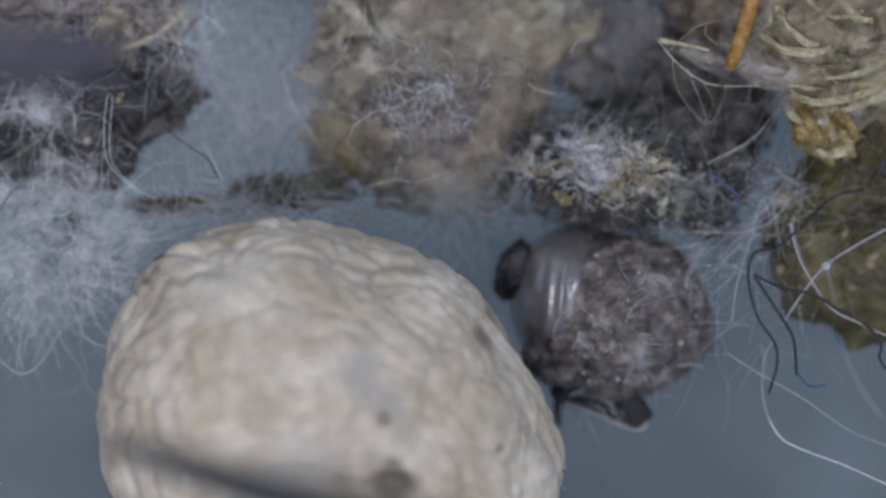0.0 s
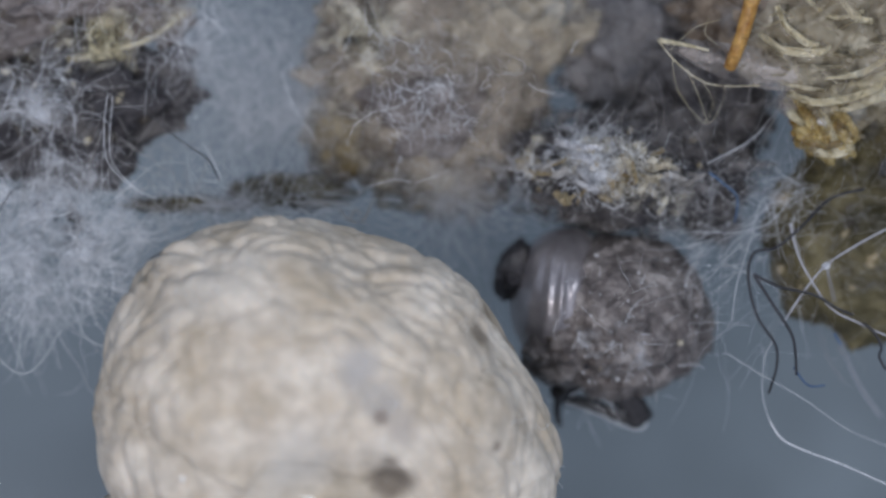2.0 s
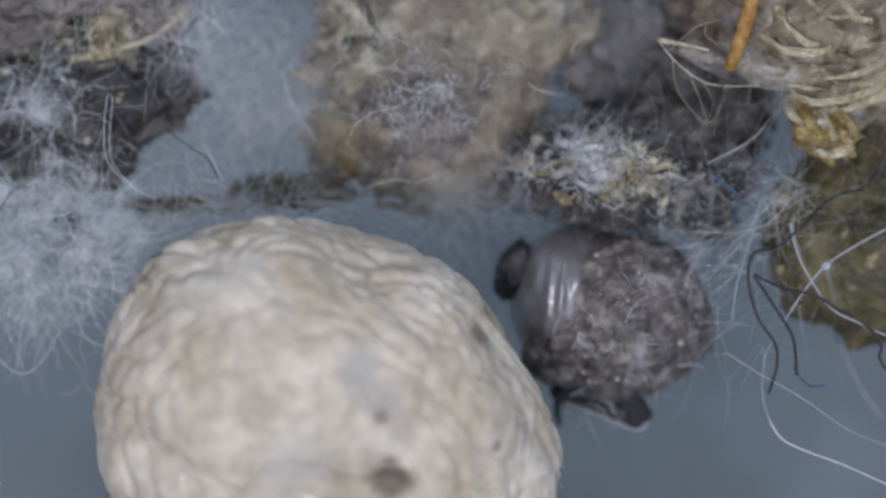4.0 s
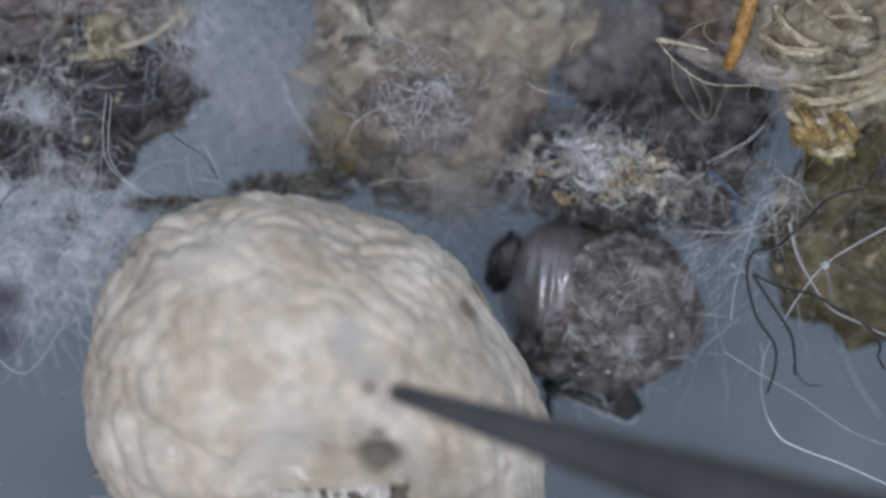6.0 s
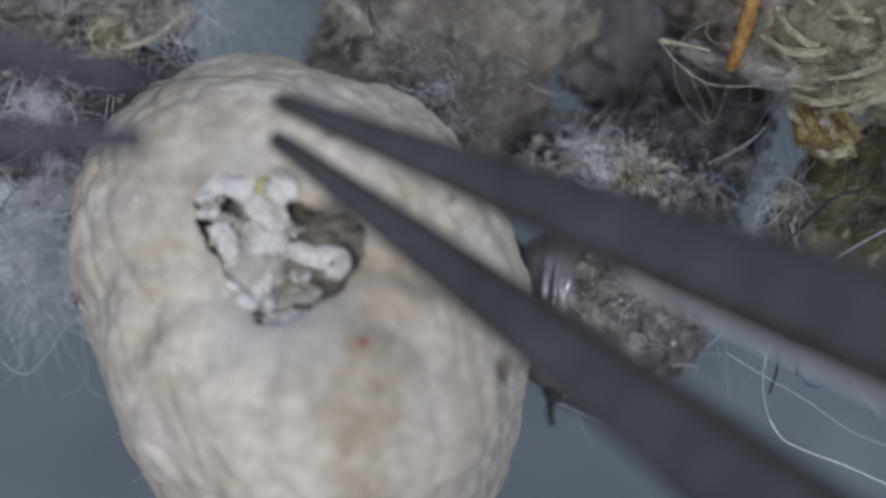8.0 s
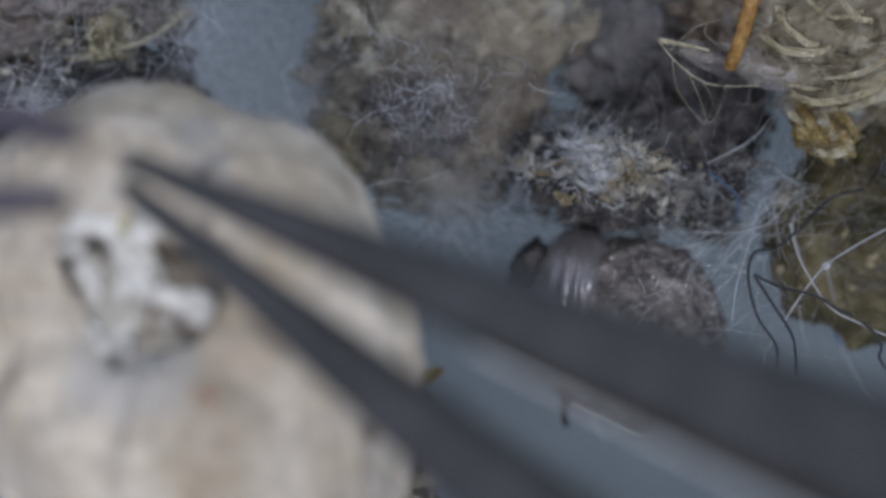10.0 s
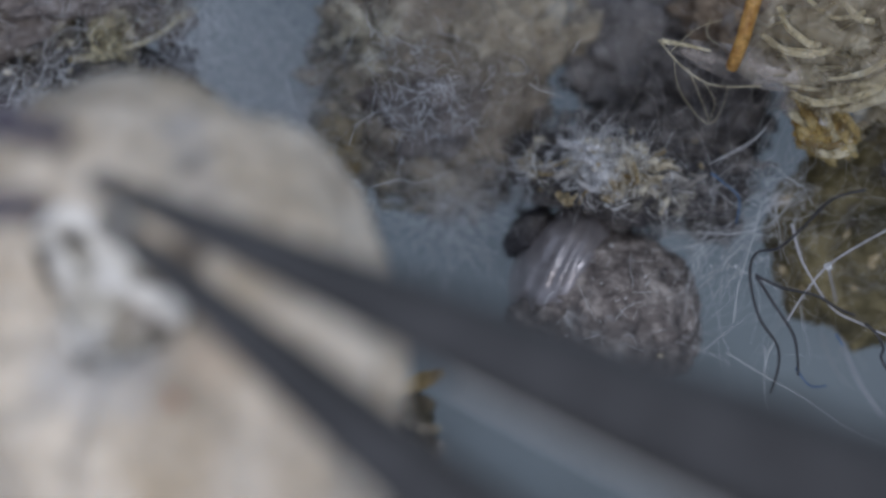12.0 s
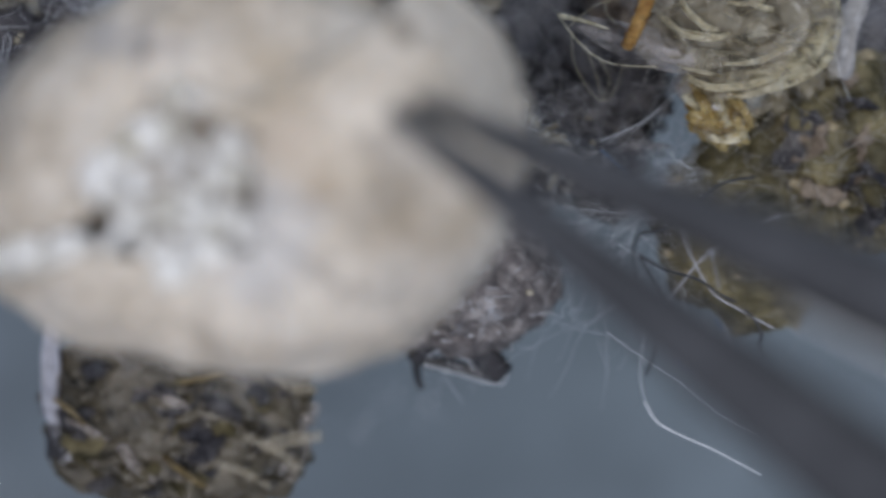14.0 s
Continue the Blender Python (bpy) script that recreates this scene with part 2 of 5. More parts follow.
def thing(name, label, category, group="", origin=(0, 0, 0), kind=""):
    ob = new(name)
    ob.empty_display_size = 0.5 * MM
    ob.location = Vector(origin) * MM
    return tagged(ob, label, category, group, kind)


BALLS = {}


def ball(sub):
    """Directions and triangles of an even sphere."""
    if sub not in BALLS:
        bm = bmesh.new()
        bmesh.ops.create_icosphere(bm, subdivisions=sub, radius=1)
        BALLS[sub] = ([v.co.copy() for v in bm.verts], [tuple(v.index for v in f.verts) for f in bm.faces])
        bm.free()
    return BALLS[sub]


def lump(c, rx, ry, rz, seed, sub=5, rough=0.22, freq=1.6, fine=0.05, floor=-0.02, turn=0.0):
    """An uneven clod with its middle at c; it never reaches below the dish."""
    dirs, faces = ball(sub)
    s, off = Shape(), Vector((seed * 7.3, seed * 3.1, -seed * 5.7))
    ca, sa = math.cos(radians(turn)), math.sin(radians(turn))
    for d in dirs:
        k = 1 + rough * noise.fractal(d * freq + off, 0.9, 2.1, 4) + fine * noise.noise(d * freq * 7 + off)
        x, y = d.x * rx * k, d.y * ry * k
        s.v.append(Vector((c[0] + x * ca - y * sa, c[1] + x * sa + y * ca, max(floor, c[2] + d.z * rz * k))))
    s.f = list(faces)
    return s


def wander(rng, start, way, length, steps, curl, lift=0.0):
    pts, d, p = [Vector(start)], Vector(way).normalized(), Vector(start)
    bend = Vector((rng.gauss(0, 1), rng.gauss(0, 1), rng.gauss(0, 1) * 0.5))
    for _ in range(steps):
        bend = bend * 0.75 + Vector((rng.gauss(0, 1), rng.gauss(0, 1), rng.gauss(0, 0.6))) * 0.65
        d = (d + bend * curl + Vector((0, 0, lift))).normalized()
        p = p + d * (length / steps)
        if p.z < 0.02:
            p.z, d.z = 0.02, abs(d.z) * 0.3
        pts.append(p.copy())
    return pts


def smooth_path(pts, n=8):
    """A soft curve through the given points."""
    out = []
    for i in range(len(pts) - 1):
        a, b, c, d = pts[max(i - 1, 0)], pts[i], pts[i + 1], pts[min(i + 2, len(pts) - 1)]
        for k in range(n):
            t = k / n
            out.append(0.5 * ((2 * b) + (c - a) * t + (2 * a - 5 * b + 4 * c - d) * t * t + (3 * b - a - 3 * c + d) * t ** 3))
    out.append(pts[-1])
    return out


def fuzz(seed, c, rx, ry, rz, count, length, r, curl=0.35, outward=0.6, top=0.0):
    """Fine threads that rise from a clod and lie tangled on it."""
    rng, s = random.Random(seed), Shape()
    for _ in range(int(count * 1.4)):
        a, h = rng.uniform(0, 2 * math.pi), rng.uniform(top, 1)
        q = math.sqrt(max(0, 1 - h * h)) * rng.uniform(0.75, 1.05)
        n = Vector((math.cos(a) * q, math.sin(a) * q, h))
        p = Vector((c[0] + n.x * rx, c[1] + n.y * ry, max(0.03, c[2] + n.z * rz)))
        w = n * outward + Vector((rng.gauss(0, 1), rng.gauss(0, 1), rng.gauss(0, 0.4)))
        s.tube(wander(rng, p, w, length * rng.uniform(0.5, 2.2), 9, curl * rng.choice((0.3, 0.5, 1.0))), r * (rng.uniform(0.2, 0.45) if rng.random() < 0.92 else rng.uniform(0.6, 0.9)), r * 0.2)
    return s


def crumb(rng, c, size, flat=0.6):
    """One small angular crumb."""
    dirs, faces = ball(1)
    s = Shape()
    k = [size * rng.uniform(0.6, 1.4) * f for f in (1, rng.uniform(0.5, 1), flat)]
    m = Euler((rng.uniform(-0.7, 0.7), rng.uniform(-0.7, 0.7), rng.uniform(0, 6.3))).to_matrix()
    for d in dirs:
        q = rng.uniform(0.7, 1.25)
        p = m @ Vector((d.x * k[0] * q, d.y * k[1] * q, d.z * k[2] * q)) + c
        p.z = max(p.z, -0.01)
        s.v.append(p)
    s.f = list(faces)
    return s


def crumbs(rng, parent, c, rx, ry, rz, count, size, mats, name="crumb"):
    for _ in range(count):
        a, q = rng.uniform(0, 6.28), math.sqrt(rng.uniform(0, 1)) * 0.95
        h = math.sqrt(max(0.0, 1 - q * q))
        p = Vector((c[0] + math.cos(a) * q * rx, c[1] + math.sin(a) * q * ry, max(0.05, c[2] + h * rz * 0.95)))
        part(name, crumb(rng, p, size * rng.uniform(0.5, 1.5)), rng.choice(mats), parent, smooth=False)


def sheet(rng, c, size, fold=0.35, n=7, thick=0.012, tilt=1.0):
    """A crumpled scrap of thin skin with a torn edge."""
    s, off = Shape(), Vector((rng.uniform(0, 50), rng.uniform(0, 50), rng.uniform(0, 50)))
    m = Euler((rng.uniform(-tilt, tilt), rng.uniform(-tilt, tilt), rng.uniform(0, 6.3))).to_matrix()
    asp = rng.uniform(0.45, 1.0)
    top, ang = [], []
    for i in range(n):
        for j in range(n):
            u, w = i / (n - 1) * 2 - 1, j / (n - 1) * 2 - 1
            edge = 1 + 0.35 * noise.noise(Vector((u * 1.7, w * 1.7, 0)) + off)
            r = math.sqrt(1 - 0.4 * min(1, u * u * w * w))
            z = fold * noise.noise(Vector((u * 2.1, w * 2.1, 3)) + off) * 1.3 + 0.25 * fold * (u * u - w * w)
            top.append(Vector((u * edge * r, w * asp * edge * r, z)) * size)
    for dz in (thick / 2, -thick / 2):
        s.v += [m @ (p + Vector((0, 0, dz))) + c for p in top]
    q = n * n
    for i in range(n - 1):
        for j in range(n - 1):
            a, b, d, e = i * n + j, (i + 1) * n + j, (i + 1) * n + j + 1, i * n + j + 1
            s.f += [(a, b, d, e), (e + q, d + q, b + q, a + q)]
    rim = [i * n for i in range(n)] + [(n - 1) * n + j for j in range(1, n)] + [i * n + n - 1 for i in range(n - 2, -1, -1)] + list(range(n - 2, 0, -1))
    for a, b in zip(rim, rim[1:] + rim[:1]):
        s.f.append((b, a, a + q, b + q))
    return s


def ribbon(rng, pts, half, thick=0.014):
    """A curled strip of skin along a path."""
    s, path, off = Shape(), smooth_path(pts, 7), Vector((rng.uniform(0, 50), rng.uniform(0, 50), 0))
    n, m = len(path), 7
    for dz in (thick / 2, -thick / 2):
        for i, p in enumerate(path):
            d = (path[min(i + 1, n - 1)] - path[max(i - 1, 0)]).normalized()
            side = d.cross(Vector((0, 0, 1))).normalized()
            t = i / (n - 1)
            tilt = 0.7 * noise.noise(off + Vector((t * 2.0, 0, 0)))
            for j in range(m):
                w = (j / (m - 1) * 2 - 1) * half * (0.75 + 0.5 * noise.noise(off + Vector((t * 3, j * 0.2, 5))) + 0.3 * math.sin(math.pi * t))
                s.v.append(p + side * w * math.cos(tilt) + Vector((0, 0, w * math.sin(tilt) - 0.3 * w * w / half + 0.20 * noise.noise(off + Vector((t * 6, j * 0.8, 2))) + dz)))
    q = n * m
    for i in range(n - 1):
        for j in range(m - 1):
            a = i * m + j
            s.f += [(a, a + m, a + m + 1, a + 1), (a + 1 + q, a + m + 1 + q, a + m + q, a + q)]
    rim = [i * m for i in range(n)] + [(n - 1) * m + j for j in range(1, m)] + [i * m + m - 1 for i in range(n - 2, -1, -1)] + list(range(m - 2, 0, -1))
    for a, b in zip(rim, rim[1:] + rim[:1]):
        s.f.append((b, a, a + q, b + q))
    return s


def gauze(seed, c, rx, ry, rz, count, size):
    """Thin veils of matted silk that lie nearly flat over a clod."""
    rng, s = random.Random(seed), Shape()
    for _ in range(count):
        a, q = rng.uniform(0, 6.28), math.sqrt(rng.uniform(0, 1))
        p = Vector((c[0] + math.cos(a) * q * rx, c[1] + math.sin(a) * q * ry, max(0.15, c[2] + rz * math.sqrt(1 - 0.9 * q * q) + rng.gauss(0, 0.05))))
        w = sheet(rng, p, size * rng.uniform(0.6, 1.4), 0.25, 8, 0.006, 0.25)
        n = len(w.v) // 2                      # one skin only
        s.add(w.v[:n], [f for f in w.f if max(f) < n])
    return s


# ---- the dish ----
def build_dish():
    """A clear pane that carries the debris, and the blue-grey sheet some way below it."""
    for name, z, size, material, label in (("glass_pane", 0.0, 90, GLASS, "clear glass pane that carries all the debris"), ("backing_sheet", -16.0, 160, DISH, "smooth blue-grey backing sheet under the glass")):
        s, n = Shape(), 30
        for i in range(n + 1):
            for j in range(n + 1):
                s.v.append(Vector(((i / n - 0.5) * size, (j / n - 0.5) * size, z)))
        for i in range(n):
            for j in range(n):
                a = i * (n + 1) + j
                s.f.append((a, a + n + 1, a + n + 2, a + 1))
        ob = new(name, s.mesh(name))
        ob.data.materials.append(material)
        tagged(ob, label, "floor", kind="structure")
        ob.visible_shadow = material is not GLASS


build_dish()


# ---- the egg sac ----
SAC_C = 2.40                                # half depth
SAC_R, C1, S1, C2, S2, C3, S3, C4, S4 = 3.18, 0.015, 0.0, -0.22, -0.31, 0.02, 0.046, -0.058, -0.025   # its outline
HOLE = Vector((0.10, 0.42, 0))
LIP = Vector((0.94, -0.23, 0.8))              # the upper torn lip folds about this line
LOW_LIP = Vector((0.5, -0.85, 1.2))           # and the lower one about this


def sac_edge(a):
    """How far the skin reaches from its middle at an angle round the outline: a lopsided egg."""
    return (SAC_R + C1 * math.cos(a) + S1 * math.sin(a) + C2 * math.cos(2 * a) + S2 * math.sin(2 * a)
            + C3 * math.cos(3 * a) + S3 * math.sin(3 * a) + C4 * math.cos(4 * a) + S4 * math.sin(4 * a))


def bump_at(a, middle, wide):
    """A soft hump of the outline round an angle in degrees."""
    return math.exp(-(((math.degrees(a) - middle + 180) % 360 - 180) / wide) ** 2)


def pads(d, fx, fy, fz, off, warp=0.8):
    """Soft pads between winding creases: 0 in a crease, 1 on a pad."""
    q = Vector((d.x * fx, d.y * fy, d.z * fz)) + off
    q += Vector((noise.noise(q * 0.7), noise.noise(q * 0.7 + off), noise.noise(q * 0.7 - off))) * warp
    w = noise.voronoi(q)[0]
    t = min(1.0, (w[1] - w[0]) / 0.55)
    return t * (2 - t)


def sac_point(d):
    """The papery skin: a lopsided egg with soft dents and a net of winding wrinkles."""
    off = Vector((4.2, 1.7, 9.1))
    k = 1 + 0.018 * noise.noise(d * 1.9 + off) + 0.026 * noise.noise(d * 3.2 + off * 2) - 0.030 * (abs(noise.noise(d * 2.6 - off * 3)) - 0.2)
    calm = 1 - 0.85 * math.exp(-((d.x + 0.05) ** 2 + (d.y - 0.25) ** 2) / 0.16) * (d.z > 0)
    rim = 0.55 + 0.45 * noise.noise(d * 1.5 - off)
    k += (0.008 + 0.026 * rim) * calm * (pads(Vector((0.88 * d.x + 0.48 * d.y, 0.88 * d.y - 0.48 * d.x, d.z)), 5.4, 2.7, 4.2, off, 1.0) - 0.7)
    k += (0.003 + 0.015 * max(0.0, -0.15 + noise.noise(d * 1.6 + off * 3) + 0.35)) * calm * (pads(d, 8.0, 4.6, 7, off * 1.7, 1.2) - 0.7)
    k += 0.0018 * calm * (pads(d, 19, 15, 18, off, 1.0) - 0.7) + 0.0012 * noise.noise(d * 24 + off)
    a = math.atan2(d.y, d.x)
    e = (abs(d.z) ** 2.4 + (d.x * d.x + d.y * d.y) ** 1.2) ** (-1 / 2.4)
    r = sac_edge(a) + math.exp(-(d.z / 0.36) ** 2) * (0.20 * bump_at(a, 10, 14) + 0.06 * bump_at(a, 58, 9) - 0.20 * bump_at(a, 81, 10) + 0.08 * bump_at(a, 107, 9) - 0.08 * bump_at(a, 150, 12) - 0.08 * bump_at(a, -28, 12))
    p = Vector((d.x * r, d.y * r, d.z * SAC_C)) * k * e
    if p.z > 0:
        q = (Vector((p.x, p.y, 0)) - HOLE)
        far = q.length
        p.z -= 0.40 * math.exp(-(far / 1.35) ** 2) + (0.34 if q.y < 0 else 0.12) * math.exp(-(far / 1.0) ** 4)
        ray = math.atan2(q.y, q.x)
        p.z += 0.08 * math.sin(ray * 13 + 3 * noise.noise(d * 3)) * math.exp(-((far - 2.05) / 0.75) ** 2) * ((1.2 if q.x > 0 else 0.8) if q.y < 0 else 0.25)
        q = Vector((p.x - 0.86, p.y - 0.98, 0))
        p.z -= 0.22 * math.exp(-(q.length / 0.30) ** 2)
        q = Vector((p.x - 0.55 - 0.25 * math.sin(p.y * 3), (p.y - 2.05) * 0.5, 0))
        p -= d * 0.12 * math.exp(-(q.length / 0.24) ** 2)
    return p


def skin_at(x, y):
    """The point of the upper skin over a place of the sac's plan."""
    u, w = x / 3.2, y / 3.3
    for _ in range(8):
        far = max(1.0, math.hypot(u, w) / 0.995)
        p = sac_point(Vector((u / far, w / far, math.sqrt(max(0.0, 1 - (u * u + w * w) / far ** 2)))))
        u, w = u + (x - p.x) / 3.3, w + (y - p.y) / 3.3
    return p


# stains of the skin, and shade painted dark into the dents above the opening
stain_and_shade(SAC, [((*skin_at(x, y).xy, skin_at(x, y).z), r, colour, amount) for x, y, r, colour, amount in (
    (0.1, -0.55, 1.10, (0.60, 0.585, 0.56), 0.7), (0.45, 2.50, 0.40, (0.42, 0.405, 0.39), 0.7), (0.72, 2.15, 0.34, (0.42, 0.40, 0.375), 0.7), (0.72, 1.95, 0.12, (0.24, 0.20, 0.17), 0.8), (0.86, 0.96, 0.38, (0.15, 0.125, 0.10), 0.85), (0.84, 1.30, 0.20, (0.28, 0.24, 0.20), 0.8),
    (1.0, 1.7, 0.3, (0.46, 0.41, 0.36), 0.7), (1.2, -0.85, 0.22, (0.40, 0.31, 0.22), 0.6), (-0.35, 1.45, 0.55, (0.57, 0.53, 0.47), 0.6), (1.5, -0.3, 0.5, (0.60, 0.50, 0.40), 0.5),
    (2.2, 1.2, 0.11, (0.25, 0.2, 0.16), 0.7), (2.85, -0.9, 0.22, (0.17, 0.13, 0.09), 0.85))]
    # a brown edge stain, then the right rim's shaded underside painted dark
    + [((1.95, 2.15, 0.25), 0.30, (0.20, 0.16, 0.12), 0.8), ((2.55, 1.3, -0.7), 0.42, (0.15, 0.115, 0.08), 0.85), ((3.0, -0.2, -0.8), 0.30, (0.17, 0.13, 0.09), 0.8), ((2.0, 1.9, -0.5), 0.30, (0.22, 0.17, 0.12), 0.7)])


def seam(p):
    """Where the skin splits into an upper and a lower half."""
    return HOLE.y + (0.12 + 0.42 * (HOLE.x - p.x) if p.x < HOLE.x else 0.75 - 0.95 * (p.x - HOLE.x)) + 0.22 * noise.noise(Vector((p.x * 0.8, 0.5, p.z * 0.3)))


def hole_edge(a):
    return 0.98 + 0.16 * math.sin(2 * a + 2.6) + 0.16 * math.sin(3 * a + 0.6) + 0.12 * noise.noise(Vector((math.cos(a) * 3, math.sin(a) * 3, 2)))


def in_hole(p):
    q = Vector((p.x, p.y, 0)) - HOLE
    return p.z > 0.4 and q.length < hole_edge(math.atan2(q.y, q.x))


def on_flap(p):
    """The scrap of skin that still covers the upper part of the opening at first."""
    q = Vector((p.x, p.y, 0)) - HOLE
    ragged = -0.14 + 0.16 * noise.noise(Vector((p.x * 2.6, 7, 0))) + 0.26 * p.x
    return p.z > 0.4 and q.length < hole_edge(math.atan2(q.y, q.x)) + 0.16 and q.y > ragged


def on_lip(p):
    """The band of skin along the tear that is drawn over the opening at the end."""
    along, across = p.x * 0.819 - p.y * 0.574, p.x * 0.574 + p.y * 0.819
    return p.z > 0.15 and -2.8 < along < 1.7 and 1.36 + 0.12 * noise.noise(Vector((along * 1.4, 3, 0))) < across < 2.7


def patch(pts, dirs, faces, inside, depth, thick):
    """A scrap of the skin, set in by its depth."""
    s, index = Shape(), {}
    keep = [inside(p) for p in pts]
    for f in faces:
        if all(keep[i] for i in f):
            for i in f:
                if i not in index:
                    index[i] = len(s.v)
                    s.v.append(pts[i] - dirs[i] * depth)
            s.f.append(tuple(index[i] for i in f))
    n = len(s.v)
    s.v += [v - Vector((0, 0, thick)) for v in s.v]
    s.f += [tuple(i + n for i in f[::-1]) for f in s.f]
    return s


def build_sac():
    sac = thing("egg_sac", "pale beige papery spider egg sac with wrinkled skin torn open", "egg sac")
    dirs, faces = ball(7)
    pts = [sac_point(d) for d in dirs]
    gone = [in_hole(p) for p in pts]
    halves = []
    for upper in (True, False):
        index, outer, inner, outer_f, used = {}, Shape(), Shape(), [], {}
        for f in faces:
            if all(gone[i] for i in f):
                continue
            c = (pts[f[0]] + pts[f[1]] + pts[f[2]]) / 3
            line = seam(c)
            if c.y <= line if upper else c.y > line + (0.7 if c.x > 1.3 else 0.06 if c.z > 0.3 else 0.5):
                continue
            for i in f:
                if i not in index:
                    index[i] = len(outer.v)
                    under = 0.0 if upper else min(0.06, max(0.0, (pts[i].y - line) * 0.12 + 0.004 * (pts[i].y > line)))
                    outer.v.append(pts[i] - dirs[i] * under)
                    inner.v.append(pts[i] - dirs[i] * (under + 0.05))
            g = tuple(index[i] for i in f)
            outer.f.append(g)
            inner.f.append(g[::-1])
            for a, b in zip(g, g[1:] + g[:1]):
                used[(a, b)] = True
        n = len(outer.v)
        rim = [(a, b) for (a, b) in used if (b, a) not in used]
        for a, b in rim:                       # the thickness of the paper along the tear
            for i in (a, b):
                outer.v.append(inner.v[i])
            m = len(outer.v)
            outer.f.append((b, a, m - 2, m - 1))
        name = "upper_shell" if upper else "lower_shell"
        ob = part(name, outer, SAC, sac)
        part("lining", inner, SAC_IN, ob, "grey-white inner lining")
        halves.append(ob)
    halves.append(part("torn_flap", patch(pts, dirs, faces, on_flap, 0.012, 0.03), SAC, halves[0], "torn scrap of skin over the opening"))
    lip = part("drawn_lip", patch(pts, dirs, faces, on_lip, 0.03, 0.06), SAC, halves[0], "rolled lip of torn skin")
    rng = random.Random(11)
    part("egg_mass", lump((HOLE.x - 0.45, HOLE.y - 0.1, 0.55), 2.45, 1.55, 1.03, 77, 6, 0.12, 2.6, 0.10, -9), SAC_MASS, sac, "dull brown crumpled mass inside")
    for _ in range(26):                        # shed skins crowding the opening
        a, q = rng.uniform(0, 6.28), math.sqrt(rng.uniform(0, 1))
        p = Vector((HOLE.x - 0.42 + math.cos(a) * q * 0.55, HOLE.y - 0.15 + math.sin(a) * q * 0.95, 1.66 - 0.2 * q * q + rng.uniform(-0.2, 0.08)))
        part("skin_scrap", sheet(rng, p, rng.uniform(0.16, 0.32), 0.5, 8), rng.choice([FLAKE, FLAKE_CREAM]), sac)
    curl = None
    for wide, z, path in ((0.17, 2.02, ((-1.0, 1.05), (-0.65, 1.27), (-0.28, 1.14), (-0.08, 0.8))), (0.25, 2.0, ((-0.3, 1.1), (-0.1, 0.8), (-0.1, 0.5), (-0.22, 0.2), (-0.32, -0.25))),
                          (0.21, 2.0, ((-0.68, -0.05), (-0.48, -0.28), (-0.22, -0.42))), (0.20, 2.32, ((0.02, 1.02), (0.14, 1.16), (0.24, 1.30))),
                          (0.16, 2.02, ((0.18, 0.42), (0.45, 0.40), (0.78, 0.34), (0.80, 0.08))), (0.15, 1.90, ((0.0, -0.2), (0.32, -0.08), (0.6, -0.22))),
                          (0.14, 1.92, ((0.15, 0.2), (0.45, 0.12))), (0.14, 1.88, ((-0.75, 0.75), (-0.6, 0.45), (-0.62, 0.2))), (0.16, 1.84, ((-0.1, -0.45), (0.25, -0.5), (0.5, -0.42)))):
        strip = part("skin_strip", ribbon(rng, [Vector((x, y, skin_at(x, y).z + z - 2.03 + rng.uniform(-0.06, 0.02))) for x, y in path], wide), (FLAKE, FLAKE_CREAM)[wide == 0.15], curl if curl and path[0][1] > 1 else sac, "curled white strip of shed skin")
        curl = curl or strip
    for k in range(34):
        x, y = rng.uniform(-0.95, 0.85), rng.uniform(-0.45, 1.2)
        if y > 0.45 and x > -0.1:
            continue
        part("skin_scrap", sheet(rng, Vector((x, y, skin_at(x, y).z - 0.24 + rng.uniform(-0.08, 0.04))), rng.uniform(0.10, 0.22), 0.7, 8, 0.012, 0.8), (FLAKE, FLAKE_CREAM)[k % 2], sac, smooth=False)
    for _ in range(20):                        # scraps on the mass lower down
        x, y = rng.uniform(-1.0, 0.8), rng.uniform(-1.2, -0.4)
        z = 0.62 + 1.02 * math.sqrt(1 - ((x + 0.1) / 2.3) ** 2 - ((y - 0.42) / 1.9) ** 2) + 0.04
        part("skin_scrap", sheet(rng, Vector((x, y, z)), rng.uniform(0.14, 0.26), 0.5, 7), FLAKE, sac)
    part("pale_pad", lump((-0.36, 0.36, 1.36), 0.52, 0.92, 0.40, 90, 5, 0.14, 2.6, 0.08, -9), FLAKE_CREAM, sac, "cream matted skins under the white strips")
    part("pale_pad", lump((-0.15, -0.35, 1.18), 0.75, 0.42, 0.42, 89, 5, 0.1, 1.8, 0.05, -9), SAC_IN, sac, "grey-white matted pad under the torn edge")
    heap = part("skin_mound", lump((-0.05, 0.42, 1.2), 0.95, 0.85, 0.42, 88, 5, 0.2, 2.4, 0.1, -9), SAC_MASS, sac, "mound of shed skin pushed up through the opening")
    for k in range(52):
        x, y = rng.uniform(-0.95, 0.85), rng.uniform(-0.4, 1.2)
        part("skin_scrap", sheet(rng, Vector((x, y, 1.58 - 0.12 * ((x + 0.05) ** 2 + (y - 0.42) ** 2) + rng.uniform(-0.05, 0.12))), rng.uniform(0.12, 0.26), 0.6, 8, 0.014, 0.7), (FLAKE, FLAKE, FLAKE_CREAM)[k % 3], heap, smooth=False)
    halves += [heap, lip]
    count = 0
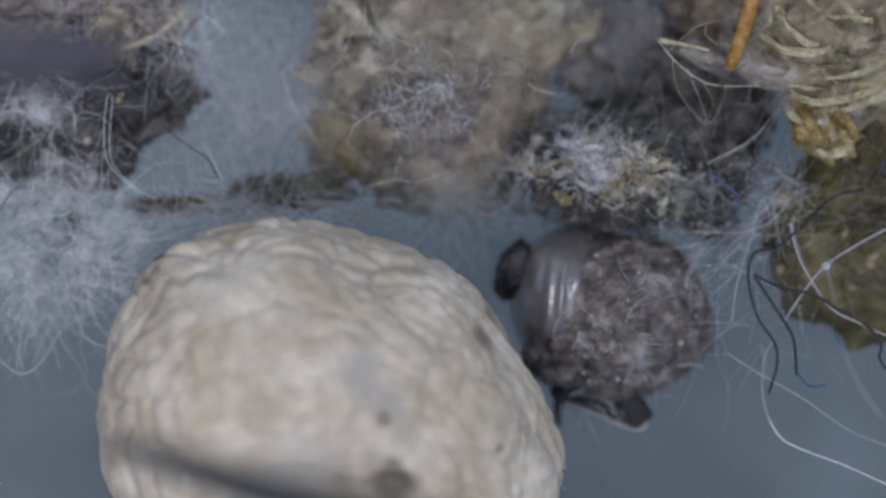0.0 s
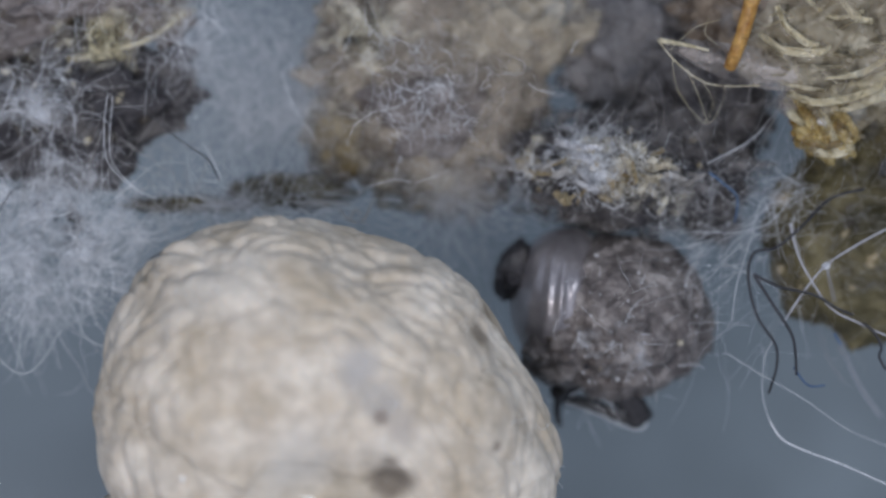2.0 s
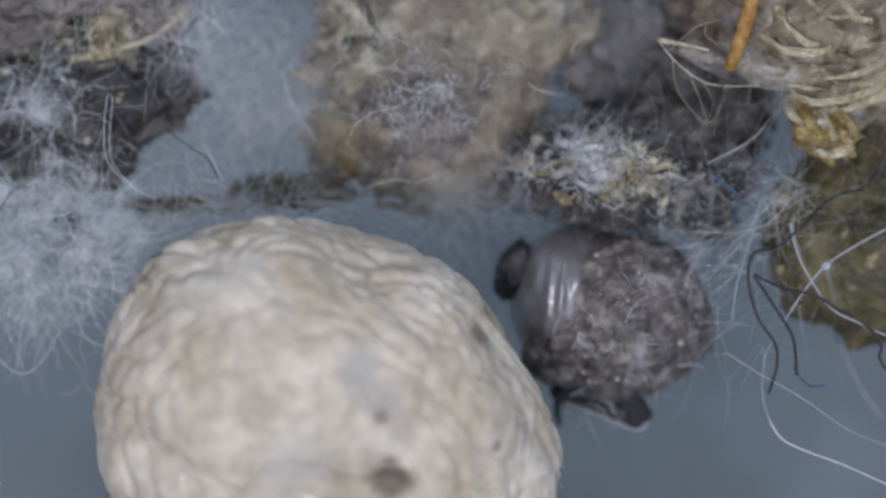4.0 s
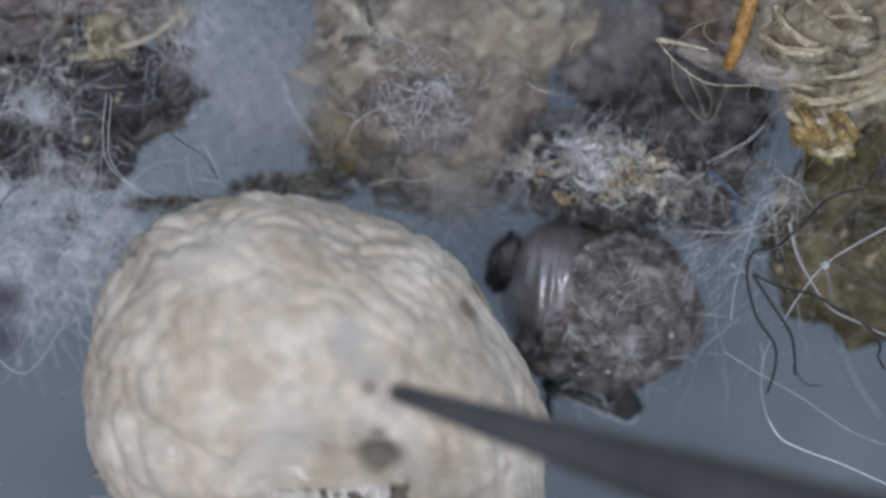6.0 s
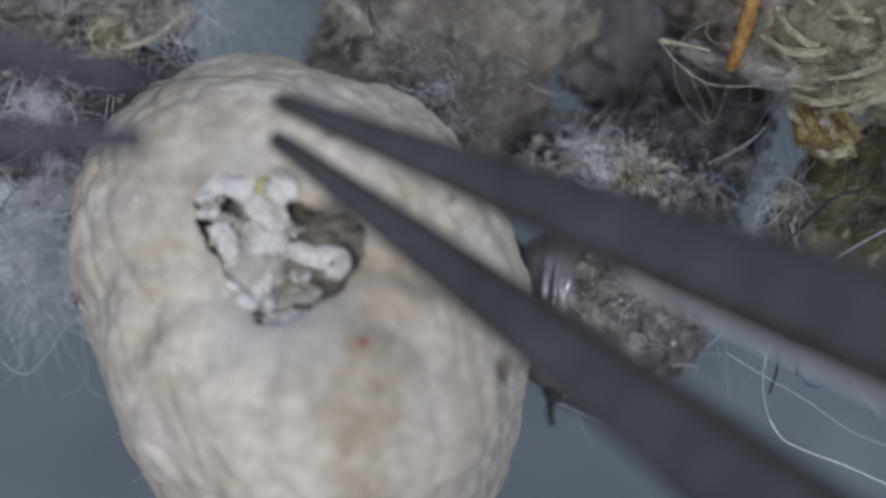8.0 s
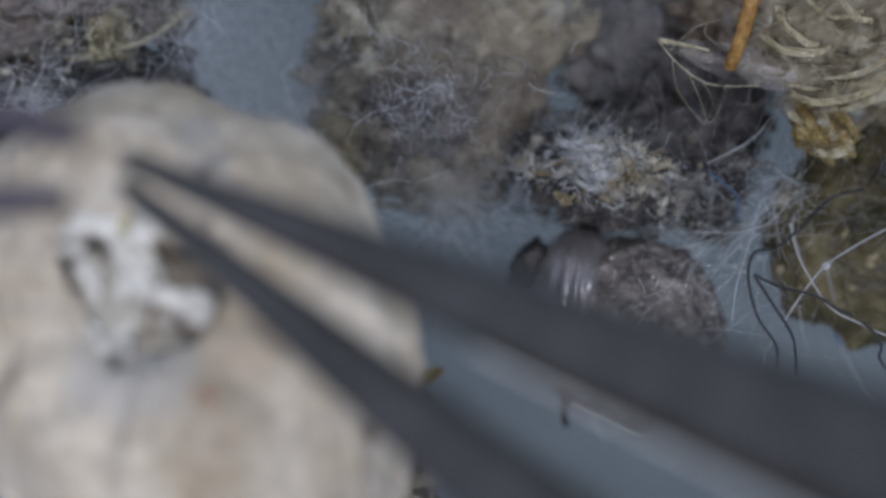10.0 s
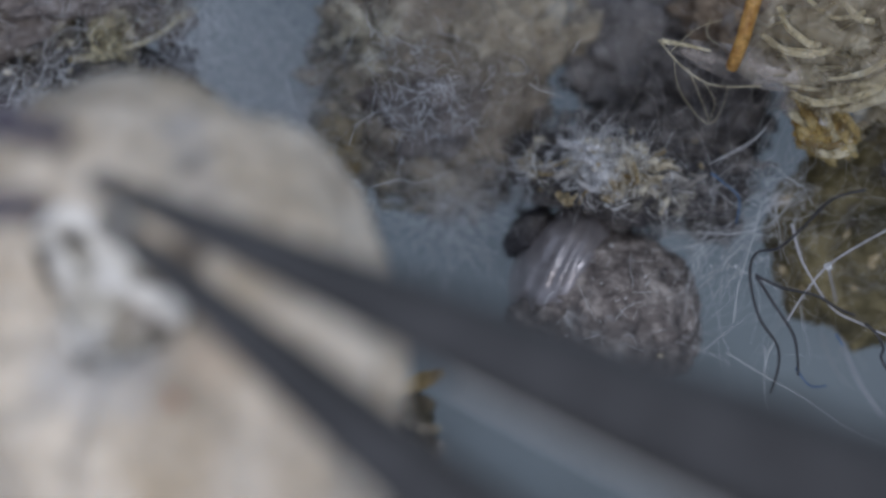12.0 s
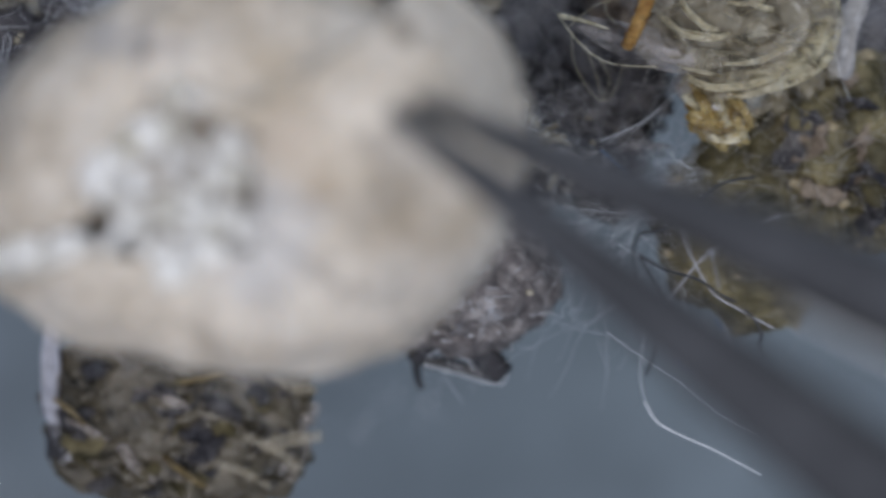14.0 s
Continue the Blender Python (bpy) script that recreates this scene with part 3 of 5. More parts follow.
    while count < 90:                          # more of them packed along the split side
        d = Vector((-rng.uniform(0.2, 1), rng.uniform(-0.4, 0.8), rng.uniform(0.05, 1))).normalized()
        p = sac_point(d)
        if not (-3.2 < p.x < -0.8 and -0.30 < p.y - seam(p) < 0.45):
            continue
        count += 1
        part("skin_scrap", sheet(rng, p * (0.94 - 0.02 * rng.random()), rng.uniform(0.12, 0.22), 0.4, 7, 0.012, 0.6), rng.choice([FLAKE, FLAKE, FLAKE_CREAM]), halves[1], smooth=False)
    for gx, gy, z, size, under in ((-0.16, 0.80, 1.93, 0.19, curl), (-0.85, 0.15, 1.72, 0.11, sac)):
        part("dried_egg", crumb(rng, HOLE + Vector((gx, gy, z)), size, 0.8), YOLK, under, "yellow dried egg")
    p = sac_point(Vector((0.36, -0.24, 0.9)).normalized())
    part("red_speck", crumb(rng, p, 0.07, 0.5), RED, sac, "tiny crimson speck")
    p = sac_point(Vector((0.72, 0.72, 0.45)).normalized())
    part("dark_speck", crumb(rng, p, 0.035, 0.6), CRUMB_DARK, sac)
    s = Shape()
    path = []
    for x, y in ((-2.3, 2.5), (-1.7, 2.68), (-1.0, 2.72), (-0.12, 2.64), (0.3, 2.45)):
        r = sac_edge(math.atan2(y, x))
        far = min(0.98, math.hypot(x, y) / r)
        path.append(sac_point(Vector((x / r, y / r, (1 - far ** 2.4) ** (1 / 2.4))).normalized()) * 1.03)
    s.tube(smooth_path(path), 0.011, 0.008, 4)
    hair = part("hair", s, CRUMB_DARK, sac, "thin brown hair lying on the skin")
    s = Shape()
    for _ in range(130):                       # loose silk nap
        d = Vector((rng.gauss(0, 1), rng.gauss(0, 1), rng.gauss(0.3, 0.8))).normalized()
        p = sac_point(d)
        if in_hole(p):
            continue
        s.tube(wander(rng, p * 1.004, d.cross(Vector((rng.gauss(0, 1), rng.gauss(0, 1), 1))) + d * 0.15, rng.uniform(0.12, 0.35), 6, 0.5), 0.005, 0.003)
    part("silk_nap", s, SILK, sac, kind="stuff")
    halves += [hair, curl]
    return sac, halves


SAC_ROWS = [  # seconds, middle in grid units, height, turn about x, y, z
    (0.0, 585, 829, 2.9, 31, 0, 0), (0.6, 580, 827, 2.9, 31, 0, 0), (5.7, 580, 825, 2.9, 31, 0, 0), (5.9, 574, 815, 2.9, 30, 0, 0),
    (6.0, 560, 787, 2.9, 29, 0, 0), (6.1, 556, 775, 2.9, 26, 0, 0), (6.2, 548, 755, 2.9, 20, 0, 0), (6.3, 540, 732, 2.9, 15, 0, 0),
    (6.5, 537, 690, 2.9, 7, 0, 0), (6.7, 537, 655, 2.9, 4, 0, 0), (7.0, 542, 617, 3.0, 1, 1, 0), (7.2, 540, 598, 3.0, -1, 2, 0),
    (7.5, 537, 570, 3.1, -5, 2, 0), (7.7, 534, 560, 3.2, -8, -3, 0), (8.0, 530, 552, 3.3, -12, -10, 0), (8.3, 505, 560, 3.5, -12, -11, 0), (8.5, 470, 568, 3.7, -11, -12, 0),
    (8.7, 440, 580, 4.0, -10, -14, 0), (9.7, 342, 618, 6.2, -11, -18, -2), (10.8, 304, 645, 8.8, -12, -20, -5), (11.5, 298, 636, 9.2, -12, -21, -6),
    (12.5, 294, 625, 9.5, -12, -22, -6), (12.9, 298, 622, 9.5, -12, -22, -6), (13.1, 338, 595, 9.5, -9, -23, 0),
    (13.3, 422, 525, 9.5, -3, -20, 12), (13.5, 480, 412, 9.6, 8, -15, 27), (13.7, 504, 366, 9.6, 10, -14, 36), (14.0, 455, 324, 9.6, 10, -14, 46)]
# seconds, fold of the lower and of the upper shell, sideways gape, lift of the lower and of the upper lip
FOLD_ROWS = [(0.0, 0, 0, 0, 0, 0), (12.9, 0, 0, 0, 0, 0), (13.1, 3, -1, 3, 0, 0), (13.3, 8, -3, 6, -0.03, -0.05), (13.5, 14, -5, 9, 0.0, -0.1), (13.7, 18, -7, 11, 0.25, -0.15), (14.0, 22, -8, 13, 0.38, -0.2)]
# seconds, how far the lip of the skin has been drawn over the opening
DRAW_ROWS = [(0.0, 0.0), (12.9, 0.0), (13.1, 0.06), (13.3, 0.18), (13.5, 0.28), (13.7, 0.38), (14.0, 0.48)]
# seconds, how far the heap of skins has risen into the opening
HEAP_ROWS = [(0.0, -0.35), (12.8, -0.35), (13.1, -0.1), (13.3, 0.12), (13.5, 0.34), (14.0, 0.48)]
# seconds, how far the torn flap has been pushed up under the skin
FLAP_ROWS = [(0.0, 0.0), (6.2, 0.0), (6.3, 0.25), (6.5, 0.55), (6.7, 0.8), (7.0, 1.0), (14.0, 1.0)]
# seconds, how deep the curl of white skin still lies under the flap
CURL_ROWS = [(0.0, -0.45), (6.3, -0.45), (6.5, -0.36), (6.7, -0.18), (7.0, 0.0), (14.0, 0.0)]
# seconds, how far the hair has slipped down behind the sac
HAIR_ROWS = [(0.0, -58), (6.0, -56), (6.1, -46), (6.2, -28), (6.3, -12), (6.6, 0), (14.0, 0)]


def fold(hinge, deg, gape, lift=0.0):
    """A turn of one half of the skin about a line that runs along the tear."""
    c, along = hinge * MM, pose(0, 0, 0, 0, 0, -35)
    return Matrix.Translation(c) @ along @ pose(0, lift * MM, 0, deg, 0, gape) @ along.inverted() @ Matrix.Translation(-c)


# ---- tweezers ----
def prong(length, tip, grow, flat, bow):
    """One arm: a tapered bar with rounded edges, its point at the origin, running along x."""
    s, sides = Shape(), 14
    steps = [0, 0.04, 0.12, 0.3, 0.6, 1.0, 1.6, 2.4, 3.4, 4.6, 6, 8, 10, 13, 17, 22, 28, 35, 42]
    steps = [x for x in steps if x <= length]
    for x in steps:
        w = (tip * min(1, 0.35 + x * 6) + grow * x) if x < 14 else tip + grow * 14 + (x - 14) * grow * 0.25
        h = w * flat
        y0 = bow * x * x / 100
        for k in range(sides):
            a = 2 * math.pi * k / sides
            ca, sa = math.cos(a), math.sin(a)
            e = (abs(ca) ** 5 + abs(sa) ** 5) ** (-1 / 5)
            s.v.append(Vector((x, y0 + ca * e * w, sa * e * h)))
    n = len(steps)
    for i in range(n - 1):
        for k in range(sides):
            j = (k + 1) % sides
            s.f.append((i * sides + k, i * sides + j, (i + 1) * sides + j, (i + 1) * sides + k))
    s.f += [tuple(range(sides))[::-1], tuple(range((n - 1) * sides, n * sides))]
    return s


def build_tweezers(name_label, material, tip, grow, flat):
    tw = thing("tweezers", name_label, "tweezers", "tweezers at work")
    a = part("upper_prong", prong(42, tip, grow, flat, 0.10), material, tw)
    b = part("lower_prong", prong(42, tip, grow, flat, -0.10), material, tw)
    return tw, a, b


def flank_glint(parent, tip, grow, flat):
    """A bright strip along the outer side of the upper arm, its lamp reflection put into colour."""
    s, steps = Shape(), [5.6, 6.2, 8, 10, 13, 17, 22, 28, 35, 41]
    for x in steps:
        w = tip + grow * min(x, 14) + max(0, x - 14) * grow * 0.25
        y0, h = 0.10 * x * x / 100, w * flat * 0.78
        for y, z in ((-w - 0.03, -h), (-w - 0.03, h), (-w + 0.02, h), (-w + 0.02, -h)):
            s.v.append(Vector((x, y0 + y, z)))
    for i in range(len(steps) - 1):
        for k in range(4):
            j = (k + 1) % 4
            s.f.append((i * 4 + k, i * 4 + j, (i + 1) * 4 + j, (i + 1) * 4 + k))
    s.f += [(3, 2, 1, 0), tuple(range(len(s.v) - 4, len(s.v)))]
    part("flank_glint", s, STEEL_GLINT, parent, "bright strip painted as the lamp's glint on the steel", smooth=False)


def prong_pose(t, gx, gy, z, angle, rise, roll=0.0):
    """The pose of an arm whose point lies at a grid point and which runs off at an angle below the picture's right."""
    p, q = at(t, gx, gy, z), at(t, gx + 100 * math.cos(radians(angle)), gy + 100 * math.sin(radians(angle)), z)
    flat = (q - p).normalized()
    x = (flat * math.cos(radians(rise)) + Vector((0, 0, math.sin(radians(rise))))).normalized()
    y = Vector((0, 0, 1)).cross(x).normalized()
    m = Matrix((x, y, x.cross(y))).transposed().to_4x4()
    return Matrix.Translation(p * MM) @ m @ pose(0, 0, 0, roll, 0, 0)


# seconds, point of the upper arm (grid) and its angle, point of the lower arm and its angle, height
RIGHT_ROWS = [
    (0.0, 190, 785, 16, 150, 1010, 32, 14.0), (0.1, 185, 800, 17, 140, 1020, 32, 14.0), (0.2, 520, 1120, 18, 460, 1250, 34, 14.0),
    (0.7, 620, 1000, 18, 520, 1180, 34, 15.6), (0.8, 420, 570, 19, 330, 930, 34, 13.1, -20), (0.9, 480, 440, 19, 310, 815, 34, 13.1, -38),
    (1.0, 570, 300, 19, 325, 600, 35, 13.1, -38), (1.1, 900, 1150, 19, 800, 1300, 35, 15.6), (1.5, 700, 950, 18, 660, 1090, 34, 15.6),
    (1.6, 510, 650, 14, 640, 790, 22, 13.9), (1.7, 640, 980, 18, 600, 1080, 34, 14.7), (2.1, 620, 960, 18, 560, 1080, 34, 14.7),
    (2.2, 520, 855, 18, 470, 1000, 34, 13.9), (2.3, 640, 1000, 18, 580, 1100, 34, 14.7), (2.9, 560, 940, 18, 500, 1080, 34, 13.9),
    (3.0, 480, 770, 18, 440, 930, 34, 12.2), (3.1, 500, 667, 18, 420, 836, 34, 12.2), (3.2, 510, 776, 18, 450, 920, 34, 12.2),
    (3.4, 640, 960, 18, 580, 1080, 34, 12.2), (5.3, 860, 960, 18, 800, 1080, 34, 12.2), (5.4, 770, 796, 17, 700, 940, 34, 7.4),
    (5.5, 803, 712, 17, 730, 900, 34, 7.4), (5.6, 785, 751, 17, 700, 910, 34, 7.4), (5.7, 751, 782, 17, 680, 920, 34, 7.4),
    (5.8, 707, 751, 17, 640, 910, 34, 6.8), (5.9, 703, 747, 17, 640, 905, 34, 6.8), (6.0, 690, 690, 17, 630, 890, 34, 6.8),
    (6.1, 683, 650, 17.8, 600, 885, 35, 6.8), (6.2, 688, 620, 17.8, 585, 800, 36, 6.8), (6.3, 654, 549, 18.5, 566, 719, 37, 6.8),
    (6.4, 642, 501, 19, 556, 645, 38, 6.8), (6.5, 625, 465, 19.5, 550, 600, 38, 6.8), (6.7, 590, 388, 20.5, 541, 512, 37, 6.8),
    (6.9, 588, 335, 21.5, 545, 440, 36, 6.8), (7.0, 583, 305, 22.5, 530, 420, 36, 6.8), (7.2, 561, 278, 21.5, 520, 370, 36, 6.8),
    (7.5, 545, 235, 20.5, 530, 300, 37, 6.8), (7.7, 540, 212, 21, 515, 280, 37, 6.9), (8.0, 485, 175, 21.5, 480, 240, 36, 7.1),
    (8.2, 465, 180, 21.5, 440, 248, 36, 7.3), (8.5, 380, 175, 22.5, 365, 250, 36.5, 7.4), (8.7, 322, 188, 23.2, 310, 262, 36.5, 7.6),
    (9.7, 220, 260, 22.2, 220, 310, 37.5, 9.8), (10.8, 178, 303, 23, 178, 345, 38.5, 12.6), (11.0, 165, 297, 23, 165, 342, 38.5, 12.6),
    (11.6, 158, 312, 23, 168, 365, 38.5, 12.6), (12.5, 155, 318, 22.5, 175, 380, 38.5, 12.6), (12.8, 170, 325, 22.5, 190, 385, 38.5, 12.6),
    (13.0, 235, 345, 21.5, 245, 400, 37, 12.6), (13.1, 300, 350, 21.5, 310, 405, 37, 12.6), (13.3, 378, 308, 21.5, 390, 360, 37, 12.6),
    (13.5, 545, 225, 21, 525, 250, 36, 12.7), (13.7, 690, 185, 22, 640, 220, 36.5, 12.8), (14.0, 735, 180, 23.5, 690, 192, 38.0, 13.0)]
# the other tweezers reach in from the opposite side
LEFT_ROWS = [
    (0.0, 240, 82, 180, 200, 130, 181, 15.0), (0.1, 120, 70, 180, 90, 130, 182, 15.0), (0.2, -300, 60, 180, -330, 140, 182, 15.0),
    (5.6, -120, 530, 180, -140, 600, 178, 12.0), (5.8, 35, 535, 180, 20, 590, 178, 12.0), (6.0, 45, 530, 182, 30, 600, 178, 12.0),
    (6.3, 40, 560, 184, 30, 640, 178, 12.0), (6.5, 130, 570, 188, 125, 625, 174, 12.0), (6.6, 165, 545, 188, 160, 600, 175, 12.0),
    (6.7, 215, 470, 188, 210, 520, 176, 12.0), (6.8, 230, 410, 190, 225, 455, 177, 12.0), (6.9, 205, 375, 190, 200, 440, 177, 12.0),
    (7.0, 215, 405, 191, 212, 455, 176, 12.0), (7.2, 190, 400, 190, 186, 450, 177, 12.0), (7.5, 125, 440, 190, 120, 500, 178, 12.0),
    (7.7, 150, 330, 189, 146, 400, 179, 12.0), (8.0, 270, 145, 191, 262, 245, 179, 12.0), (8.2, 270, 165, 191, 258, 260, 178, 12.0),
    (8.5, 180, 180, 192, 155, 298, 178, 12.0), (8.7, 170, 200, 192, 150, 310, 178, 12.0), (10.8, 130, 243, 193, 105, 352, 177, 14.2),
    (12.5, 130, 250, 193, 85, 372, 178, 14.2), (12.9, 60, 255, 192, 20, 380, 178, 14.2), (13.1, -60, 270, 190, -80, 380, 178, 14.2),
    (14.0, -160, 290, 188, -180, 380, 178, 14.2)]


def key_tweezers(built, rows, rise, roll):
    tw, a, b = built
    top = [(r[0], prong_pose(r[0], r[1], r[2], r[7], r[3], rise, r[8] if len(r) > 8 else roll)) for r in rows]
    low = [(r[0], prong_pose(r[0], r[4], r[5], r[7], r[6], rise, roll)) for r in rows]
    if rows[-1][0] < 14.0:
        top.append((14.0, top[-1][1])), low.append((14.0, low[-1][1]))
    walk(tw, top)
    walk(b, [(t, m.inverted() @ n) for (t, m), (_, n) in zip(top, low)])


# ---- debris ----
def clod(name, label, category, gx, gy, hx, hy, high, material, seed, group="debris in the dish", rough=0.24, freq=1.7, sub=6, turn=0.0, fine=0.06, sit=0.42):
    """A clod that stands on the dish: middle and half sizes in grid units, height in mm. Returns the thing and its middle and radii."""
    c = spot(gx, gy, high * sit)
    rx, ry, rz = hx * GRAIN, hy * GRAIN, high * (1 - sit)
    ob = thing(name, label, category, group)
    part("body", lump(c, rx, ry, rz, seed, sub, rough, freq, fine, turn=turn), material, ob)
    return ob, c, rx, ry, rz


def threads(name, label, paths, material, r0, r1, sides=4, category="fibre", group="loose fibres"):
    """Loose fibres through grid points with heights; each is a thing of its own."""
    out = []
    for path in paths:
        s = Shape()
        s.tube(smooth_path([spot(x, y, z) for x, y, z in path], 7), r0, r1, sides)
        me = s.mesh(name)
        me.materials.append(material)
        out.append(tagged(new(name, me), label, category, group))
    return out


def tangle(name, label, seed, gx, gy, hx, hy, z0, z1, count, length, r, material, curl=0.3, way=None, category="silk"):
    rng, s, heads = random.Random(seed), Shape(), []
    for i in range(count):
        if i < 8 or rng.random() < 0.12:
            a, q = rng.uniform(0, 6.28), math.sqrt(rng.uniform(0, 1))
            heads.append((gx + math.cos(a) * q * hx, gy + math.sin(a) * q * hy, rng.uniform(z0, z1), rng.uniform(0.03, 0.3)))
        x, y, z, wide = heads[int(len(heads) * rng.random() ** 1.5)]
        p = spot(x + rng.gauss(0, wide) * hx, y + rng.gauss(0, wide) * hy, max(0.05, z + rng.gauss(0, 0.1)))
        w = Vector((rng.gauss(0, 1), rng.gauss(0, 1), rng.gauss(0, 0.25)))
        if way:
            w = w * 0.5 + Vector(way) * rng.choice((-1, 1))
        s.tube(wander(rng, p, w, length * rng.uniform(0.5, 2.0), 10, curl * rng.choice((0.3, 0.5, 1.0))), r * (rng.uniform(0.2, 0.45) if rng.random() < 0.9 else rng.uniform(0.6, 1.0)), r * 0.2)
    me = s.mesh(name)
    me.materials.append(material)
    return tagged(new(name, me), label, category, "silk in the dish", "stuff")


def curls(seed, gx, gy, hx, hy, z0, z1, count, length, r):
    """Short, bright, tightly bent ends of silk."""
    rng, s = random.Random(seed), Shape()
    for _ in range(count):
        p = spot(gx + rng.gauss(0, 0.5) * hx, gy + rng.gauss(0, 0.5) * hy, rng.uniform(z0, z1))
        s.tube(wander(rng, p, (rng.gauss(0, 1), rng.gauss(0, 1), rng.gauss(0, 0.2)), length * rng.uniform(0.4, 1.8), 10, rng.uniform(0.3, 0.75)), r * rng.uniform(0.6, 1.3), r * 0.5)
    return s


def build_wool_clump():
    ob, c, rx, ry, rz = clod("wool_clump", "brown woolly clump of matted debris with pale fuzz", "debris clump", 765, 135, 168, 178, 0.7, WOOL, 3, rough=0.34)
    for k, grow in enumerate((1.10, 1.22)):    # loose outer layers
        part("wool_layer", lump(c, rx * grow, ry * grow, rz * (grow + 0.15), 33 + k, 6, 0.40, 2.2, 0.10), WISP_WOOL, ob)
    part("fuzz", fuzz(31, c, rx * 1.15, ry * 1.15, rz * 1.2, 520, 0.6, 0.008, 0.6), SILK_DIM, ob, kind="stuff")
    for k, (x, y, a, b, n) in enumerate(((705, 95, 40, 22, 10), (765, 150, 52, 45, 12), (815, 215, 40, 45, 12), (655, 205, 40, 22, 8), (905, 150, 60, 25, 8), (730, 230, 55, 30, 8), (640, 60, 40, 40, 8))):
        part("silk_patch", fuzz(320 + k, spot(x, y, 1.3), a * GRAIN, b * GRAIN, 1.0, n, 0.34, 0.009, 1.9, 0.2), SILK, ob, kind="stuff")
    for i, (x, y, a, b, h, m) in enumerate(((605, 250, 46, 62, 0.8, WOOL_YELLOW), (745, 325, 85, 48, 0.7, WISP_TAN), (632, 85, 66, 92, 0.95, WISP_TAN), (960, 45, 88, 70, 0.8, WISP_TAN), (880, 60, 105, 80, 1.0, WISP_TAN), (760, 190, 120, 80, 1.05, WOOL_GREY),
                                            (890, 60, 80, 60, 0.8, WOOL_PALE), (630, 90, 40, 60, 0.7, WOOL_PALE), (830, 250, 95, 85, 0.8, WISP_WOOL), (600, 235, 62, 80, 0.9, WISP_TAN), (740, 310, 60, 30, 0.5, WOOL))):
        q = spot(x, y, h * 0.4)
        part("tuft", lump(q, a * GRAIN, b * GRAIN, h * 0.6, 40 + i, 5, 0.35, 2.0, 0.09), m, ob)
        part("fuzz", fuzz(50 + i, q, a * GRAIN, b * GRAIN, h * 0.62, 45, 0.35, 0.008, 0.7), SILK_DIM, ob, kind="stuff")
    part("silk_fluff", curls(57, 745, 160, 85, 80, 1.7, 2.4, 90, 0.22, 0.0055), SILK, ob, "bright curled silk ends", kind="stuff")
    part("silk_fluff", curls(56, 770, 150, 190, 170, 1.5, 2.4, 90, 0.24, 0.005), SILK_DIM, ob, kind="stuff")
    part("gauze", gauze(58, spot(635, 75, 1.0), 50 * GRAIN, 70 * GRAIN, 0.4, 7, 0.40), WISP_CREAM, ob, "pale cream gauze", kind="stuff")

    crumbs(random.Random(5), ob, c, rx * 0.95, ry * 0.95, rz * 1.05, 30, 0.05, [CRUMB_PALE, CRUMB_OCHRE, CRUMB_DARK])


